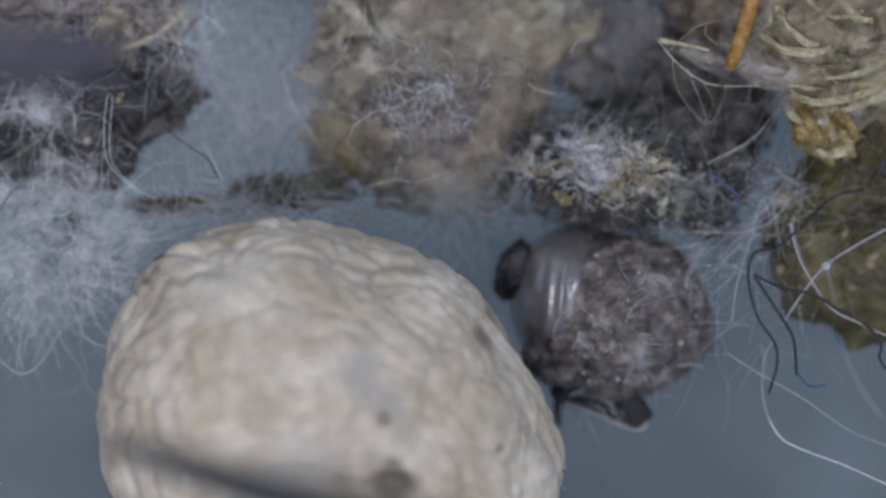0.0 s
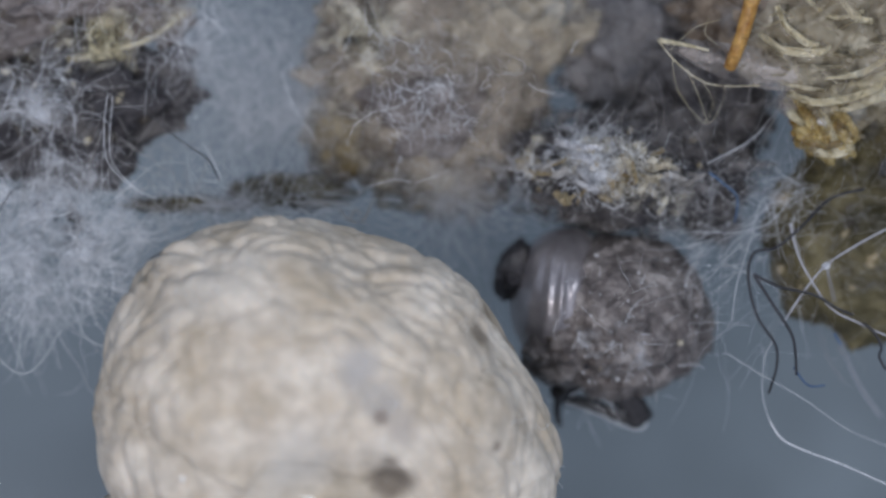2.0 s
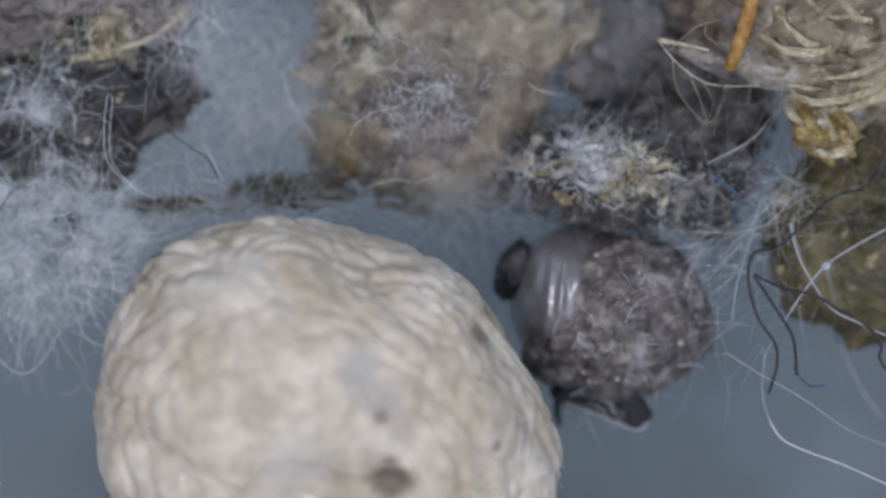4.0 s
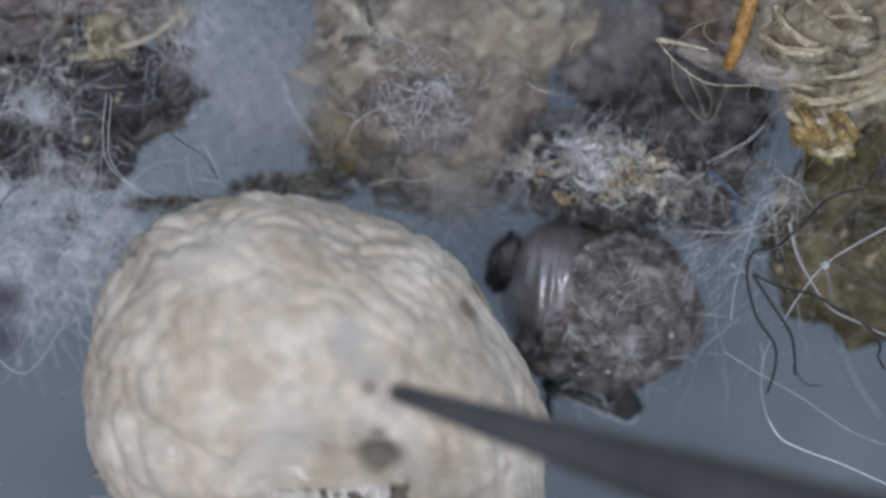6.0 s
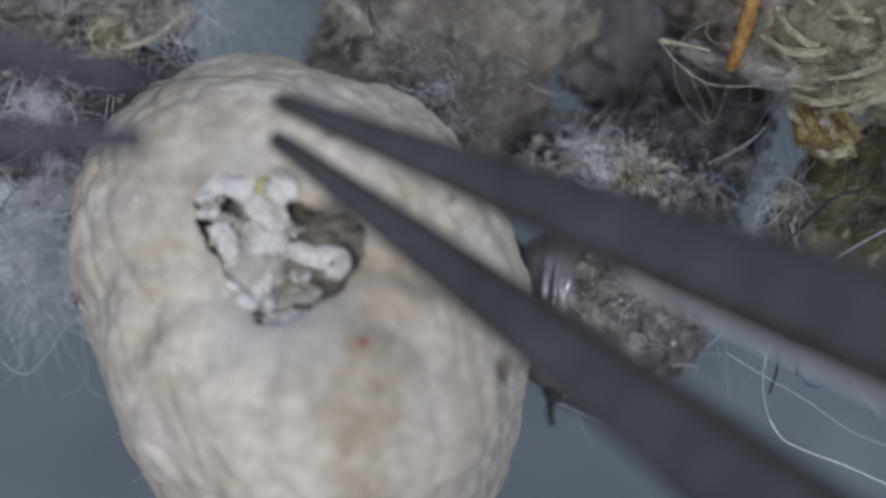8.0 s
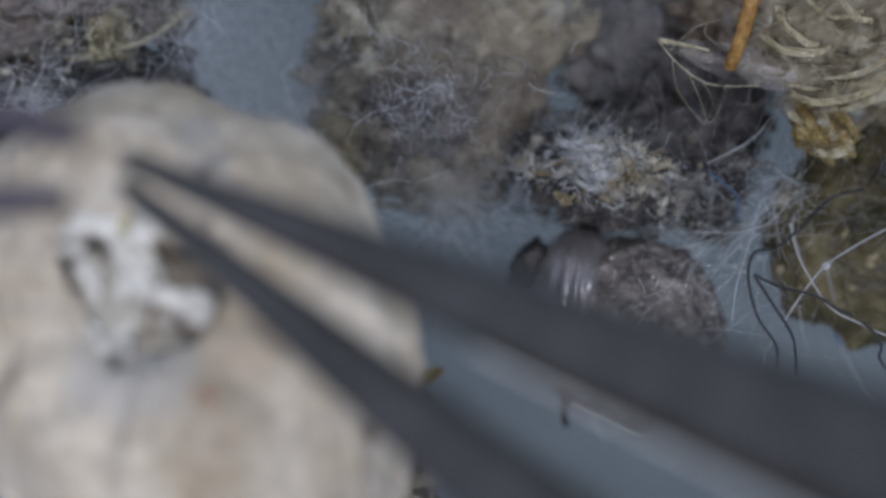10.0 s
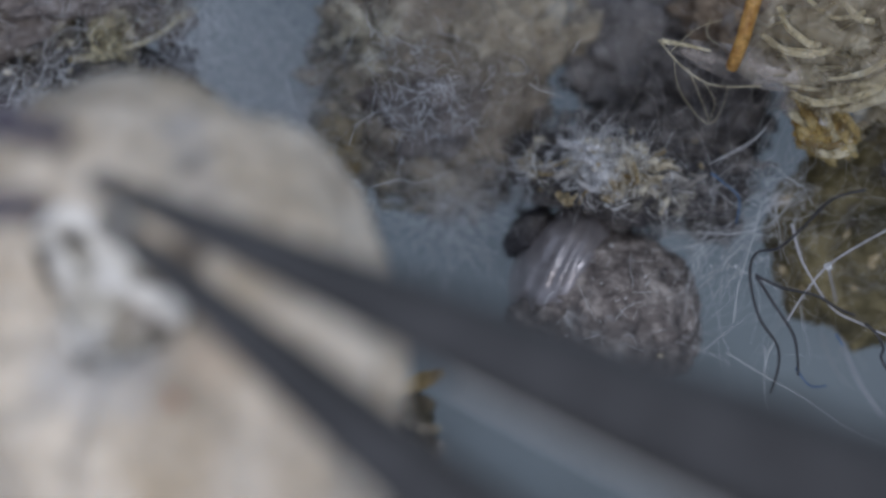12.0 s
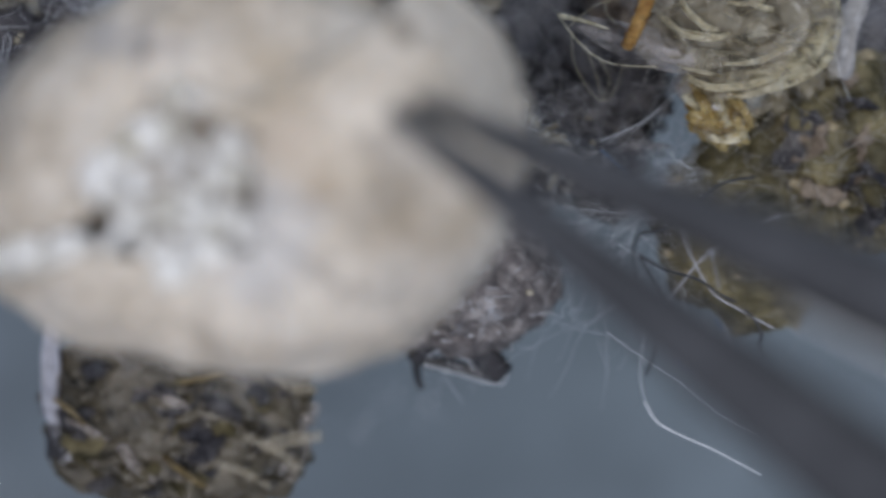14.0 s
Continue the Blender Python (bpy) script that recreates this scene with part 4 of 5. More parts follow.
def build_fluffy_pile():
    ob, c, rx, ry, rz = clod("debris_pile", "dark debris pile topped with white and ochre fluff", "debris clump", 1110, 300, 185, 85, 1.9, DARK, 8, rough=0.35, freq=2.2, turn=-4)
    rng = random.Random(9)
    for i, (x, y, a, b, z, m) in enumerate(((1035, 290, 55, 42, 2.0, CRUMB_PALE), (1090, 320, 55, 40, 2.2, CRUMB_OCHRE), (1055, 300, 22, 34, 2.4, CRUMB_WHITE), (1108, 288, 20, 28, 2.4, CRUMB_PALE), (1150, 325, 50, 30, 2.0, CRUMB_PALE), (955, 290, 55, 45, 1.5, CRUMB_OCHRE), (1040, 265, 40, 30, 2.3, CRUMB_PALE), (1210, 330, 60, 30, 1.6, DARK_GREY))):
        a, b = a * 0.62, b * 0.62
        q = spot(x, y, z * 0.8)
        part("tuft", lump(q, a * GRAIN, b * GRAIN, 0.35, 70 + i, 5, 0.55, 2.6, 0.16), m, ob)
        crumbs(rng, ob, q, a * GRAIN, b * GRAIN, 0.40, 3, 0.06, [CRUMB_PALE, CRUMB_OCHRE, CRUMB_DARK])
        part("gauze", gauze(85 + i, q, a * GRAIN * 0.8, b * GRAIN * 0.8, 0.42, 3, 0.30), (WISP_CREAM, WISP_SILK)[i in (2, 6)], ob, kind="stuff")
        part("fluff", fuzz(80 + i, q, a * GRAIN, b * GRAIN, 0.40, 75, 0.34, 0.010, 0.9), SILK, ob, kind="stuff")
    for x, y, a, b, n, kinds in ((1040, 270, 34, 30, 9, (SILK, CRUMB_WHITE)), (1030, 300, 30, 34, 8, (CRUMB_WHITE, SILK)), (1100, 305, 42, 42, 16, (CRUMB_OCHRE, CRUMB_PALE)), (1150, 310, 34, 30, 9, (CRUMB_PALE, CRUMB_OCHRE)),
                                 (960, 300, 40, 30, 4, (CRUMB_OCHRE, SILK_DIM)), (1020, 345, 30, 12, 4, (CRUMB_OCHRE,)), (1200, 320, 40, 24, 6, (SILK_DIM, CRUMB_PALE))):
        for _ in range(n):                     # frayed flakes and strands of the fluff
            px, py, h, w = x + rng.gauss(0, 0.5) * a, y + rng.gauss(0, 0.5) * b, rng.uniform(-1.2, 1.2) + (1.57 if a > 40 else 0), rng.uniform(10, 26)
            z = 2.25 + rng.uniform(-0.25, 0.3)
            part("flake", ribbon(rng, [spot(px - w * math.cos(h), py - w * math.sin(h), z - 0.2), spot(px + rng.gauss(0, 5), py + rng.gauss(0, 5), z), spot(px + w * math.cos(h), py + w * math.sin(h), z - rng.uniform(-0.15, 0.25))], rng.uniform(0.012, 0.05), 0.012), rng.choice(kinds), ob)
        part("silk_fluff", curls(int(x), x, y, a * 1.3, b * 1.3, 1.9, 2.5, n * 2, 0.22, 0.006), SILK, ob, kind="stuff")
    part("fuzz", fuzz(90, c, rx, ry, rz * 1.05, 90, 0.6, 0.010, 0.7), SILK_DIM, ob, kind="stuff")
    part("crust_layer", lump(c, rx * 1.14, ry * 1.14, rz * 1.05, 92, 6, 0.45, 2.6, 0.12), WISP_DARK, ob)
    crumbs(rng, ob, c, rx, ry, rz, 45, 0.07, [CRUMB_DARK, CRUMB_DARK, CRUMB_OCHRE])
    ob, c, rx, ry, rz = clod("dark_crumb_clod", "small dark crusty clod beside the fluffy pile", "debris clump", 1258, 392, 48, 34, 0.9, DARK, 15, rough=0.3)
    part("fuzz", fuzz(95, c, rx, ry, rz, 90, 0.35, 0.009, 0.4), SILK_DIM, ob, kind="stuff")


def build_dark_backs():
    for i, (x, y, a, b, h, lab) in enumerate(((1135, 95, 120, 125, 0.6, "blurred dark grey debris clod on the dish floor"), (1070, 382, 70, 24, 0.9, "flat black debris scrap behind the wrapped beetle"),
                                            (1240, 180, 110, 110, 1.0, "blackish debris clod below the pale husk"), (520, 340, 95, 26, 0.8, "long dark debris strip lying behind the egg sac"),
                                            (340, 362, 105, 12, 0.5, "thin dark debris strip behind the egg sac"), (1290, 15, 90, 75, 1.3, "dark brown debris clod under the orange spine"))):
        ob, c, rx, ry, rz = clod("dark_clod", lab, "debris clump", x, y, a, b, h, (DARK_GREY, DARK_GREY, DARK, OLIVE, OLIVE, BROWN_CRUST)[i], 20 + i, rough=0.45, freq=2.4, sub=5)
        part("fuzz", fuzz(100 + i, c, rx, ry, rz, 50, 0.6, 0.006, 0.5), SILK_DIM, ob, kind="stuff")
        part("crust_layer", lump(c, rx * 1.12, ry * 1.12, rz * 1.1, 120 + i, 5, 0.45, 2.6, 0.12), WISP_DARK, ob)


def build_left_heap():
    ob, c, rx, ry, rz = clod("dark_heap", "dark crusty debris heap veiled in pale silk", "debris clump", 120, 200, 205, 115, 1.6, DARK, 27, rough=0.35, freq=2.0, turn=12)
    part("fuzz", fuzz(110, c, rx, ry, rz * 1.05, 80, 0.7, 0.010, 0.7), SILK_DIM, ob, kind="stuff")
    crumbs(random.Random(6), ob, c, rx, ry, rz, 45, 0.08, [CRUMB_DARK, CRUMB_PALE, CRUMB_DARK])
    for i, (x, y, a, b, z) in enumerate(((90, 190, 55, 55, 1.7), (120, 255, 35, 60, 1.5), (60, 140, 70, 30, 1.7), (100, 330, 45, 30, 1.0))):
        q = spot(x, y, z * 0.85)
        part("tuft", fuzz(115 + i, q, a * GRAIN, b * GRAIN, 0.35, 26, 0.6, 0.013, 0.7), SILK, ob, kind="stuff")
        part("gauze", gauze(615 + i, q, a * GRAIN * 0.8, b * GRAIN * 0.8, 0.3, 3, 0.40), WISP_SILK, ob, "torn white silk gauze", kind="stuff")
    ob, c, rx, ry, rz = clod("pale_husk_heap", "pale tan translucent husk remains on the dark heap", "insect husk", 110, 5, 240, 85, 1.7, WOOL_GREY, 28, rough=0.3, freq=2.2, turn=8)
    rng = random.Random(7)
    for _ in range(18):
        p = spot(rng.uniform(-20, 320), rng.uniform(-20, 90), rng.uniform(1.0, 1.7))
        part("husk_scrap", sheet(rng, p, rng.uniform(0.25, 0.6), 0.4, 7, 0.02), rng.choice([HUSK, HUSK, HUSK_PLATE, WOOL_GREY]), ob)
    s = Shape()
    s.tube(smooth_path([spot(215, -20, 0.9), spot(195, 35, 0.9), spot(180, 75, 0.8)]), 0.12, 0.09, 8)
    part("stalk", s, SILK_DIM, ob, "pale straw-like stalk")
    s = Shape()
    s.tube(smooth_path([spot(120, 105, 1.3), spot(165, 98, 1.4), spot(210, 85, 1.4), spot(250, 75, 1.35), spot(290, 52, 1.3), spot(330, 15, 1.1)]), 0.05, 0.03, 6)
    part("rim", s, HUSK_RIB, ob, "yellowish husk rim")
    part("fuzz", fuzz(120, c, rx, ry, rz, 130, 0.6, 0.010, 0.7), SILK, ob, kind="stuff")
    part("gauze", gauze(121, spot(150, 20, 0.9), 190 * GRAIN, 60 * GRAIN, 0.6, 10, 0.5), WISP_CREAM, ob, kind="stuff")


def build_beetle():
    """The silk-wrapped dark insect; its poses are about its own middle."""
    o = spot(1085, 560, 0)
    ob = thing("wrapped_beetle", "dark brown silk-wrapped beetle with a shiny wing case", "insect", origin=o)

    def loc(x, y, z):
        return spot(x, y, z) - o
    c = loc(1095, 560, 0.95)
    part("abdomen", lump(c, 160 * GRAIN, 142 * GRAIN, 1.25, 61, 6, 0.10, 2.2, 0.05, turn=-8), SHELL, ob)
    wing, dirs = lump(loc(992, 524, 0.82), 88 * GRAIN, 122 * GRAIN, 1.22, 62, 6, 0.03, 1.4, 0.0, turn=-9), ball(6)[0]
    for v, d in zip(wing.v, dirs):             # fine ridges along the case
        v.z += max(0.0, d.z) * (0.020 * math.cos(d.x * 21 + 2 * noise.noise(Vector((d.x * 2, d.y * 1.5, 3)))) + 0.035 * noise.noise(Vector((d.x * 6, d.y * 0.8, 1))))
    part("wing_case", wing, WING, ob, "smooth glossy brown-grey wing case with ridges")
    part("head", lump(loc(910, 480, 0.8), 32 * GRAIN, 54 * GRAIN, 0.75, 63, 5, 0.16, 2.0, 0.05, turn=-22), DARK, ob)
    part("thorax", lump(loc(1000, 620, 0.9), 72 * GRAIN, 62 * GRAIN, 0.95, 64, 5, 0.22, 2.2, 0.06), SHELL, ob)
    for pts, r in (([(985, 700, 0.6), (1030, 668, 0.8), (1075, 660, 0.9)], 0.15), ([(1075, 660, 0.9), (1105, 700, 0.8), (1138, 745, 0.7)], 0.24),
                   ([(1000, 705, 0.6), (1060, 722, 0.6), (1130, 752, 0.6)], 0.10), ([(988, 700, 0.5), (986, 730, 0.4), (990, 752, 0.3)], 0.06)):
        s = Shape()
        s.tube(smooth_path([loc(*p) for p in pts], 5), r, r * 0.75, 8)
        part("leg", s, LEG, ob)
    part("silk_wrap", fuzz(130, c, 165 * GRAIN, 147 * GRAIN, 1.29, 25, 0.34, 0.008, 0.9, 0.1), SILK_DIM, ob, kind="stuff")
    part("silk_patch", fuzz(131, loc(1110, 590, 1.2), 75 * GRAIN, 45 * GRAIN, 1.05, 45, 0.34, 0.007, 0.4, 0.1), SILK, ob, kind="stuff")
    part("silk_patch", fuzz(132, loc(1070, 690, 0.6), 70 * GRAIN, 45 * GRAIN, 0.35, 36, 0.35, 0.007, 0.4, 0.2), SILK, ob, kind="stuff")
    for pts in ([(1000, 712, 0.85), (1060, 735, 0.8), (1128, 762, 0.75), (1146, 745, 0.8)], [(1060, 668, 1.2), (1075, 700, 1.1), (1090, 735, 0.9)], [(1010, 700, 1.0), (1040, 690, 1.2), (1080, 715, 1.0)]):
        s = Shape()
        s.tube(smooth_path([loc(*p) for p in pts], 6), 0.012, 0.007, 4)
        part("silk_thread", s, SILK, ob)
    part("silk_gauze", gauze(134, loc(1115, 600, 0.95), 80 * GRAIN, 60 * GRAIN, 1.3, 3, 0.42), WISP_SILK, ob, kind="stuff")
    s, fly = Shape(), random.Random(135)
    for k in range(20):                        # a star of stiff threads and frayed ends on the wrapping
        a = fly.uniform(0, 6.28)
        x, y = (1112, 592) if k < 9 else (fly.uniform(1000, 1230), fly.uniform(470, 680))
        q = loc(x + fly.gauss(0, 14), y + fly.gauss(0, 12), 0)
        q.z = c.z + 1.31 * math.sqrt(max(0.05, 1 - ((q.x - c.x) / (165 * GRAIN)) ** 2 - ((q.y - c.y) / (147 * GRAIN)) ** 2))
        s.tube(wander(fly, q, (math.cos(a), math.sin(a), -0.12), fly.uniform(0.2, 0.6), 7, 0.2), fly.uniform(0.004, 0.009), 0.003)
    part("silk_star", s, SILK, ob, "white star of silk threads", kind="stuff")
    part("silk_veil", fuzz(133, c, 150 * GRAIN, 130 * GRAIN, 1.33, 10, 0.5, 0.012, 0.2, 0.02, 0.3), SILK, ob, kind="stuff")
    rng = random.Random(14)
    crumbs(rng, ob, c, 150 * GRAIN, 132 * GRAIN, 1.27, 200, 0.035, [CRUMB_DARK, SHELL, DARK, DARK, CRUMB_DARK, SHELL, DARK])
    part("crumb", crumb(rng, loc(1167, 538, 2.0), 0.06), CRUMB_PALE, ob)
    part("crumb", crumb(rng, loc(1205, 607, 1.8), 0.06), CRUMB_PALE, ob)
    for _ in range(34):                        # white grit caught in the wrapping
        a, q = rng.uniform(0, 6.28), math.sqrt(rng.uniform(0.02, 0.9))
        p = Vector((c.x + math.cos(a) * q * 155 * GRAIN, c.y + math.sin(a) * q * 138 * GRAIN, c.z + 1.25 * math.sqrt(1 - q * q) + 0.02))
        part("grit", crumb(rng, p, rng.uniform(0.012, 0.034)), rng.choice([CRUMB_WHITE, CRUMB_WHITE, CRUMB_PALE]), ob)
    return ob, o


BEETLE_ROWS = [(0.0, 0, 0, 0), (5.7, 0, 0, 0), (6.0, -14, -12, 0), (6.3, -28, -22, 3), (6.5, -38, -28, 5), (7.0, -55, -10, 8), (7.5, -40, 10, 6), (8.0, -14, 0, 0),
               (8.5, 0, 6, -2), (10.8, 24, 6, -4), (11.2, 14, -4, -8), (11.8, -14, -12, -19), (12.5, -18, -14, -21), (13.0, -14, -10, -21), (13.3, -26, -24, -20), (13.5, -65, -25, -6), (14.0, -65, -22, 10)]


def build_husk():
    ob, c, rx, ry, rz = clod("insect_husk", "pale yellow translucent shed insect husk with ribs and an orange spine", "insect husk", 1492, 70, 150, 105, 1.5, HUSK, 71, rough=0.3, freq=2.2)
    part("inner_mass", lump(spot(1440, 40, 0.7), 150 * GRAIN, 95 * GRAIN, 0.9, 76, 5, 0.3, 2.0, 0.08), BROWN_CRUST, ob)
    wrap = random.Random(144)
    for x, y, z, size in ((1390, 40, 2.5, 0.55), (1440, 90, 2.6, 0.6), (1500, 60, 2.7, 0.75), (1540, 120, 2.5, 0.6), (1580, 40, 2.6, 0.7), (1450, 150, 2.4, 0.45), (1410, 110, 2.5, 0.45), (1480, 20, 2.8, 0.6), (1610, 100, 2.4, 0.6), (1350, 100, 2.4, 0.35), (1520, 160, 2.3, 0.5), (1450, 225, 2.3, 0.35), (1490, 240, 2.2, 0.3)):
        part("film", sheet(wrap, spot(x, y, z), size, 0.55, 16, 0.008, 0.4), HUSK_FILM, ob, "crumpled clear film of husk skin")
    for _ in range(26):                        # bright creases where the film is folded
        x, y, a = wrap.uniform(1360, 1630), wrap.uniform(-20, 165), wrap.uniform(-0.6, 0.9)
        n, b = wrap.uniform(12, 30), wrap.uniform(-10, 10)
        part("crease", ribbon(wrap, [spot(x - n * math.cos(a), y - n * math.sin(a) + b, wrap.uniform(2.5, 2.8)), spot(x, y, 2.8), spot(x + n * math.cos(a), y + n * math.sin(a) + b, wrap.uniform(2.5, 2.8))], wrap.uniform(0.006, 0.018), 0.008), HUSK_RIB, ob)
    for pts, r in (([(1345, 60, 2.5), (1385, 88, 2.8), (1450, 92, 2.9), (1470, 80, 2.8)], 0.05), ([(1375, 10, 2.7), (1395, 50, 2.9), (1425, 75, 3.0), (1450, 78, 2.9)], 0.05),
                   ([(1395, 165, 2.5), (1440, 182, 2.7), (1500, 175, 2.7), (1570, 150, 2.5)], 0.05), ([(1460, 140, 2.8), (1520, 130, 2.9), (1580, 100, 2.8)], 0.035),
                   ([(1490, 0, 2.9), (1515, 30, 3.0), (1545, 40, 2.9)], 0.05),
                   ([(1360, 130, 2.4), (1400, 150, 2.6), (1460, 160, 2.7)], 0.03), ([(1420, -10, 2.8), (1470, 30, 2.9), (1530, 20, 2.9)], 0.03), ([(1410, 185, 2.3), (1470, 196, 2.4), (1530, 185, 2.4), (1575, 165, 2.4)], 0.035)):
        part("rib", ribbon(random.Random(int(pts[0][0])), [spot(*p) for p in pts], r, 0.010), HUSK_RIB, ob)
    for pts, wide in (([(1618, -20, 2.4), (1640, 30, 2.5), (1640, 85, 2.5), (1610, 130, 2.5), (1550, 158, 2.5), (1470, 168, 2.5)], 0.20),
                      ([(1560, 10, 2.9), (1585, 50, 2.9), (1570, 95, 2.9), (1520, 120, 2.9)], 0.16), ([(1440, 10, 2.9), (1455, 50, 3.0), (1490, 70, 3.0)], 0.15),
                      ([(1350, 120, 2.3), (1400, 140, 2.5), (1440, 175, 2.5)], 0.14), ([(1380, 40, 2.7), (1410, 80, 2.8), (1460, 100, 2.9)], 0.14)):
        part("plate", ribbon(random.Random(int(wide * 1000)), [spot(*p) for p in pts], wide, 0.02), HUSK_PLATE if wide == 0.20 else HUSK_FILM, ob, "curved pale yellow body plate")
    # the pointed flap: a thin curved scale
    s, n, m = Shape(), 14, 7
    for dz in (0.012, -0.012):
        for i in range(n + 1):
            u = i / n
            for j in range(m + 1):
                w = (j / m - 0.5) * 2
                half = 36 * math.sin(math.pi * min(1, u * 0.62 + 0.02)) ** 0.8
                s.v.append(spot(1163 + u * 250, 70 + u * 58 + w * half + 10 * math.sin(u * 3), 2.5 + 0.35 * (1 - w * w) * math.sin(u * 2.6) + 0.03 * noise.noise(Vector((u * 6, w * 4, 1))) + dz))
    q = (n + 1) * (m + 1)
    for i in range(n):
        for j in range(m):
            a = i * (m + 1) + j
            s.f += [(a, a + m + 1, a + m + 2, a + 1), (a + 1 + q, a + m + 2 + q, a + m + 1 + q, a + q)]
    part("flap", s, HUSK_FLAP, ob, "thin pointed scale-like flap")
    s = Shape()
    s.tube(smooth_path([spot(1168, 72, 2.62), spot(1215, 80, 2.75), spot(1255, 90, 2.8)]), 0.04, 0.012, 6)
    part("flap_edge", s, HUSK_RIB, ob)
    s = Shape()
    s.tube(smooth_path([spot(1163, 70, 2.5), spot(1205, 118, 2.5), spot(1260, 150, 2.55), spot(1345, 152, 2.6)]), 0.010, 0.008, 5)
    part("flap_edge", s, HUSK_RIB, ob)
    s = Shape()
    s.tube(smooth_path([spot(1345, -40, 3.3), spot(1328, 10, 3.3), spot(1314, 60, 3.25), spot(1300, 98, 3.15), spot(1292, 118, 3.0)]), 0.11, 0.085, 9)
    part("spine", s, ORANGE, ob, "orange curved spine")
    part("resin_core", lump(spot(1450, 222, 1.9), 46 * GRAIN, 38 * GRAIN, 0.32, 72, 5, 0.35, 2.2, 0.08, turn=-35), BROWN_RESIN, ob, "brown resin core")
    part("resin_tip", lump(spot(1455, 235, 2.0), 56 * GRAIN, 42 * GRAIN, 0.40, 75, 5, 0.40, 2.4, 0.10, turn=-35), AMBER, ob, "glossy amber tip")
    for k, pts in enumerate(([(1405, 165, 2.35), (1428, 205, 2.45), (1450, 250, 2.4), (1470, 275, 2.3)], [(1445, 185, 2.45), (1462, 215, 2.5), (1478, 250, 2.4)], [(1470, 190, 2.4), (1500, 215, 2.4), (1518, 250, 2.2)],
                             [(1395, 165, 2.2), (1398, 195, 2.3), (1425, 222, 2.4)], [(1440, 268, 2.3), (1475, 272, 2.35), (1512, 258, 2.25)], [(1420, 180, 2.45), (1450, 178, 2.5), (1490, 192, 2.4)])):
        part("resin_fold", ribbon(random.Random(90 + k), [spot(*p) for p in pts], 0.06, 0.02), (AMBER, HUSK_PLATE, AMBER, HUSK_PLATE, HUSK_RIB, AMBER)[k], ob)
    # white blob added as the highlight on the glossy amber
    part("resin_glint", lump(spot(1456, 214, 2.35), 10 * GRAIN, 8 * GRAIN, 0.09, 73, 3, 0.3, 2.0), CRUMB_WHITE, ob)
    part("husk_cap", lump(spot(1398, 182, 2.0), 22 * GRAIN, 26 * GRAIN, 0.35, 78, 4, 0.2, 1.6), HUSK_FLAP, ob, "clear bubble of husk skin")
    part("fibre_mat", fuzz(141, spot(1490, 90, 1.6), 115 * GRAIN, 90 * GRAIN, 1.2, 36, 0.5, 0.011, 0.5, 0.1), HUSK_RIB, ob, "golden husk fibres", kind="stuff")
    part("gauze", gauze(142, spot(1500, 80, 1.8), 110 * GRAIN, 85 * GRAIN, 0.95, 5, 0.45), WISP_CREAM, ob, kind="stuff")
    part("stem", lump(spot(1450, 205, 1.0), 45 * GRAIN, 40 * GRAIN, 1.0, 74, 4, 0.2, 1.6, 0.05), WOOL_YELLOW, ob)
    for pts in ([(1190, 100, 2.4), (1200, 160, 2.2), (1248, 218, 2.1), (1275, 190, 2.2), (1285, 150, 2.4)], [(1240, 140, 2.4), (1262, 180, 2.2), (1250, 216, 2.1)], [(1215, 120, 2.3), (1240, 180, 2.2), (1250, 214, 2.1)],
                [(1185, 90, 2.5), (1230, 50, 2.6), (1275, 35, 2.7)], [(1255, 30, 2.6), (1248, 60, 2.7), (1270, 80, 2.7)]):
        s = Shape()
        s.tube(smooth_path([spot(*p) for p in pts], 6), 0.005, 0.003, 4)
        part("bristle", s, HUSK_RIB, ob)
    part("fuzz", fuzz(140, c, rx, ry, rz * 2.1, 220, 0.7, 0.009, 0.5, 0.2), SILK_DIM, ob, kind="stuff")
    rng = random.Random(16)
    for _ in range(9):
        p = spot(rng.uniform(1350, 1630), rng.uniform(-10, 160), rng.uniform(2.2, 2.8))
        part("husk_scrap", sheet(rng, p, rng.uniform(0.10, 0.28), 0.6, 8, 0.012), rng.choice([HUSK, HUSK_PLATE]), ob)


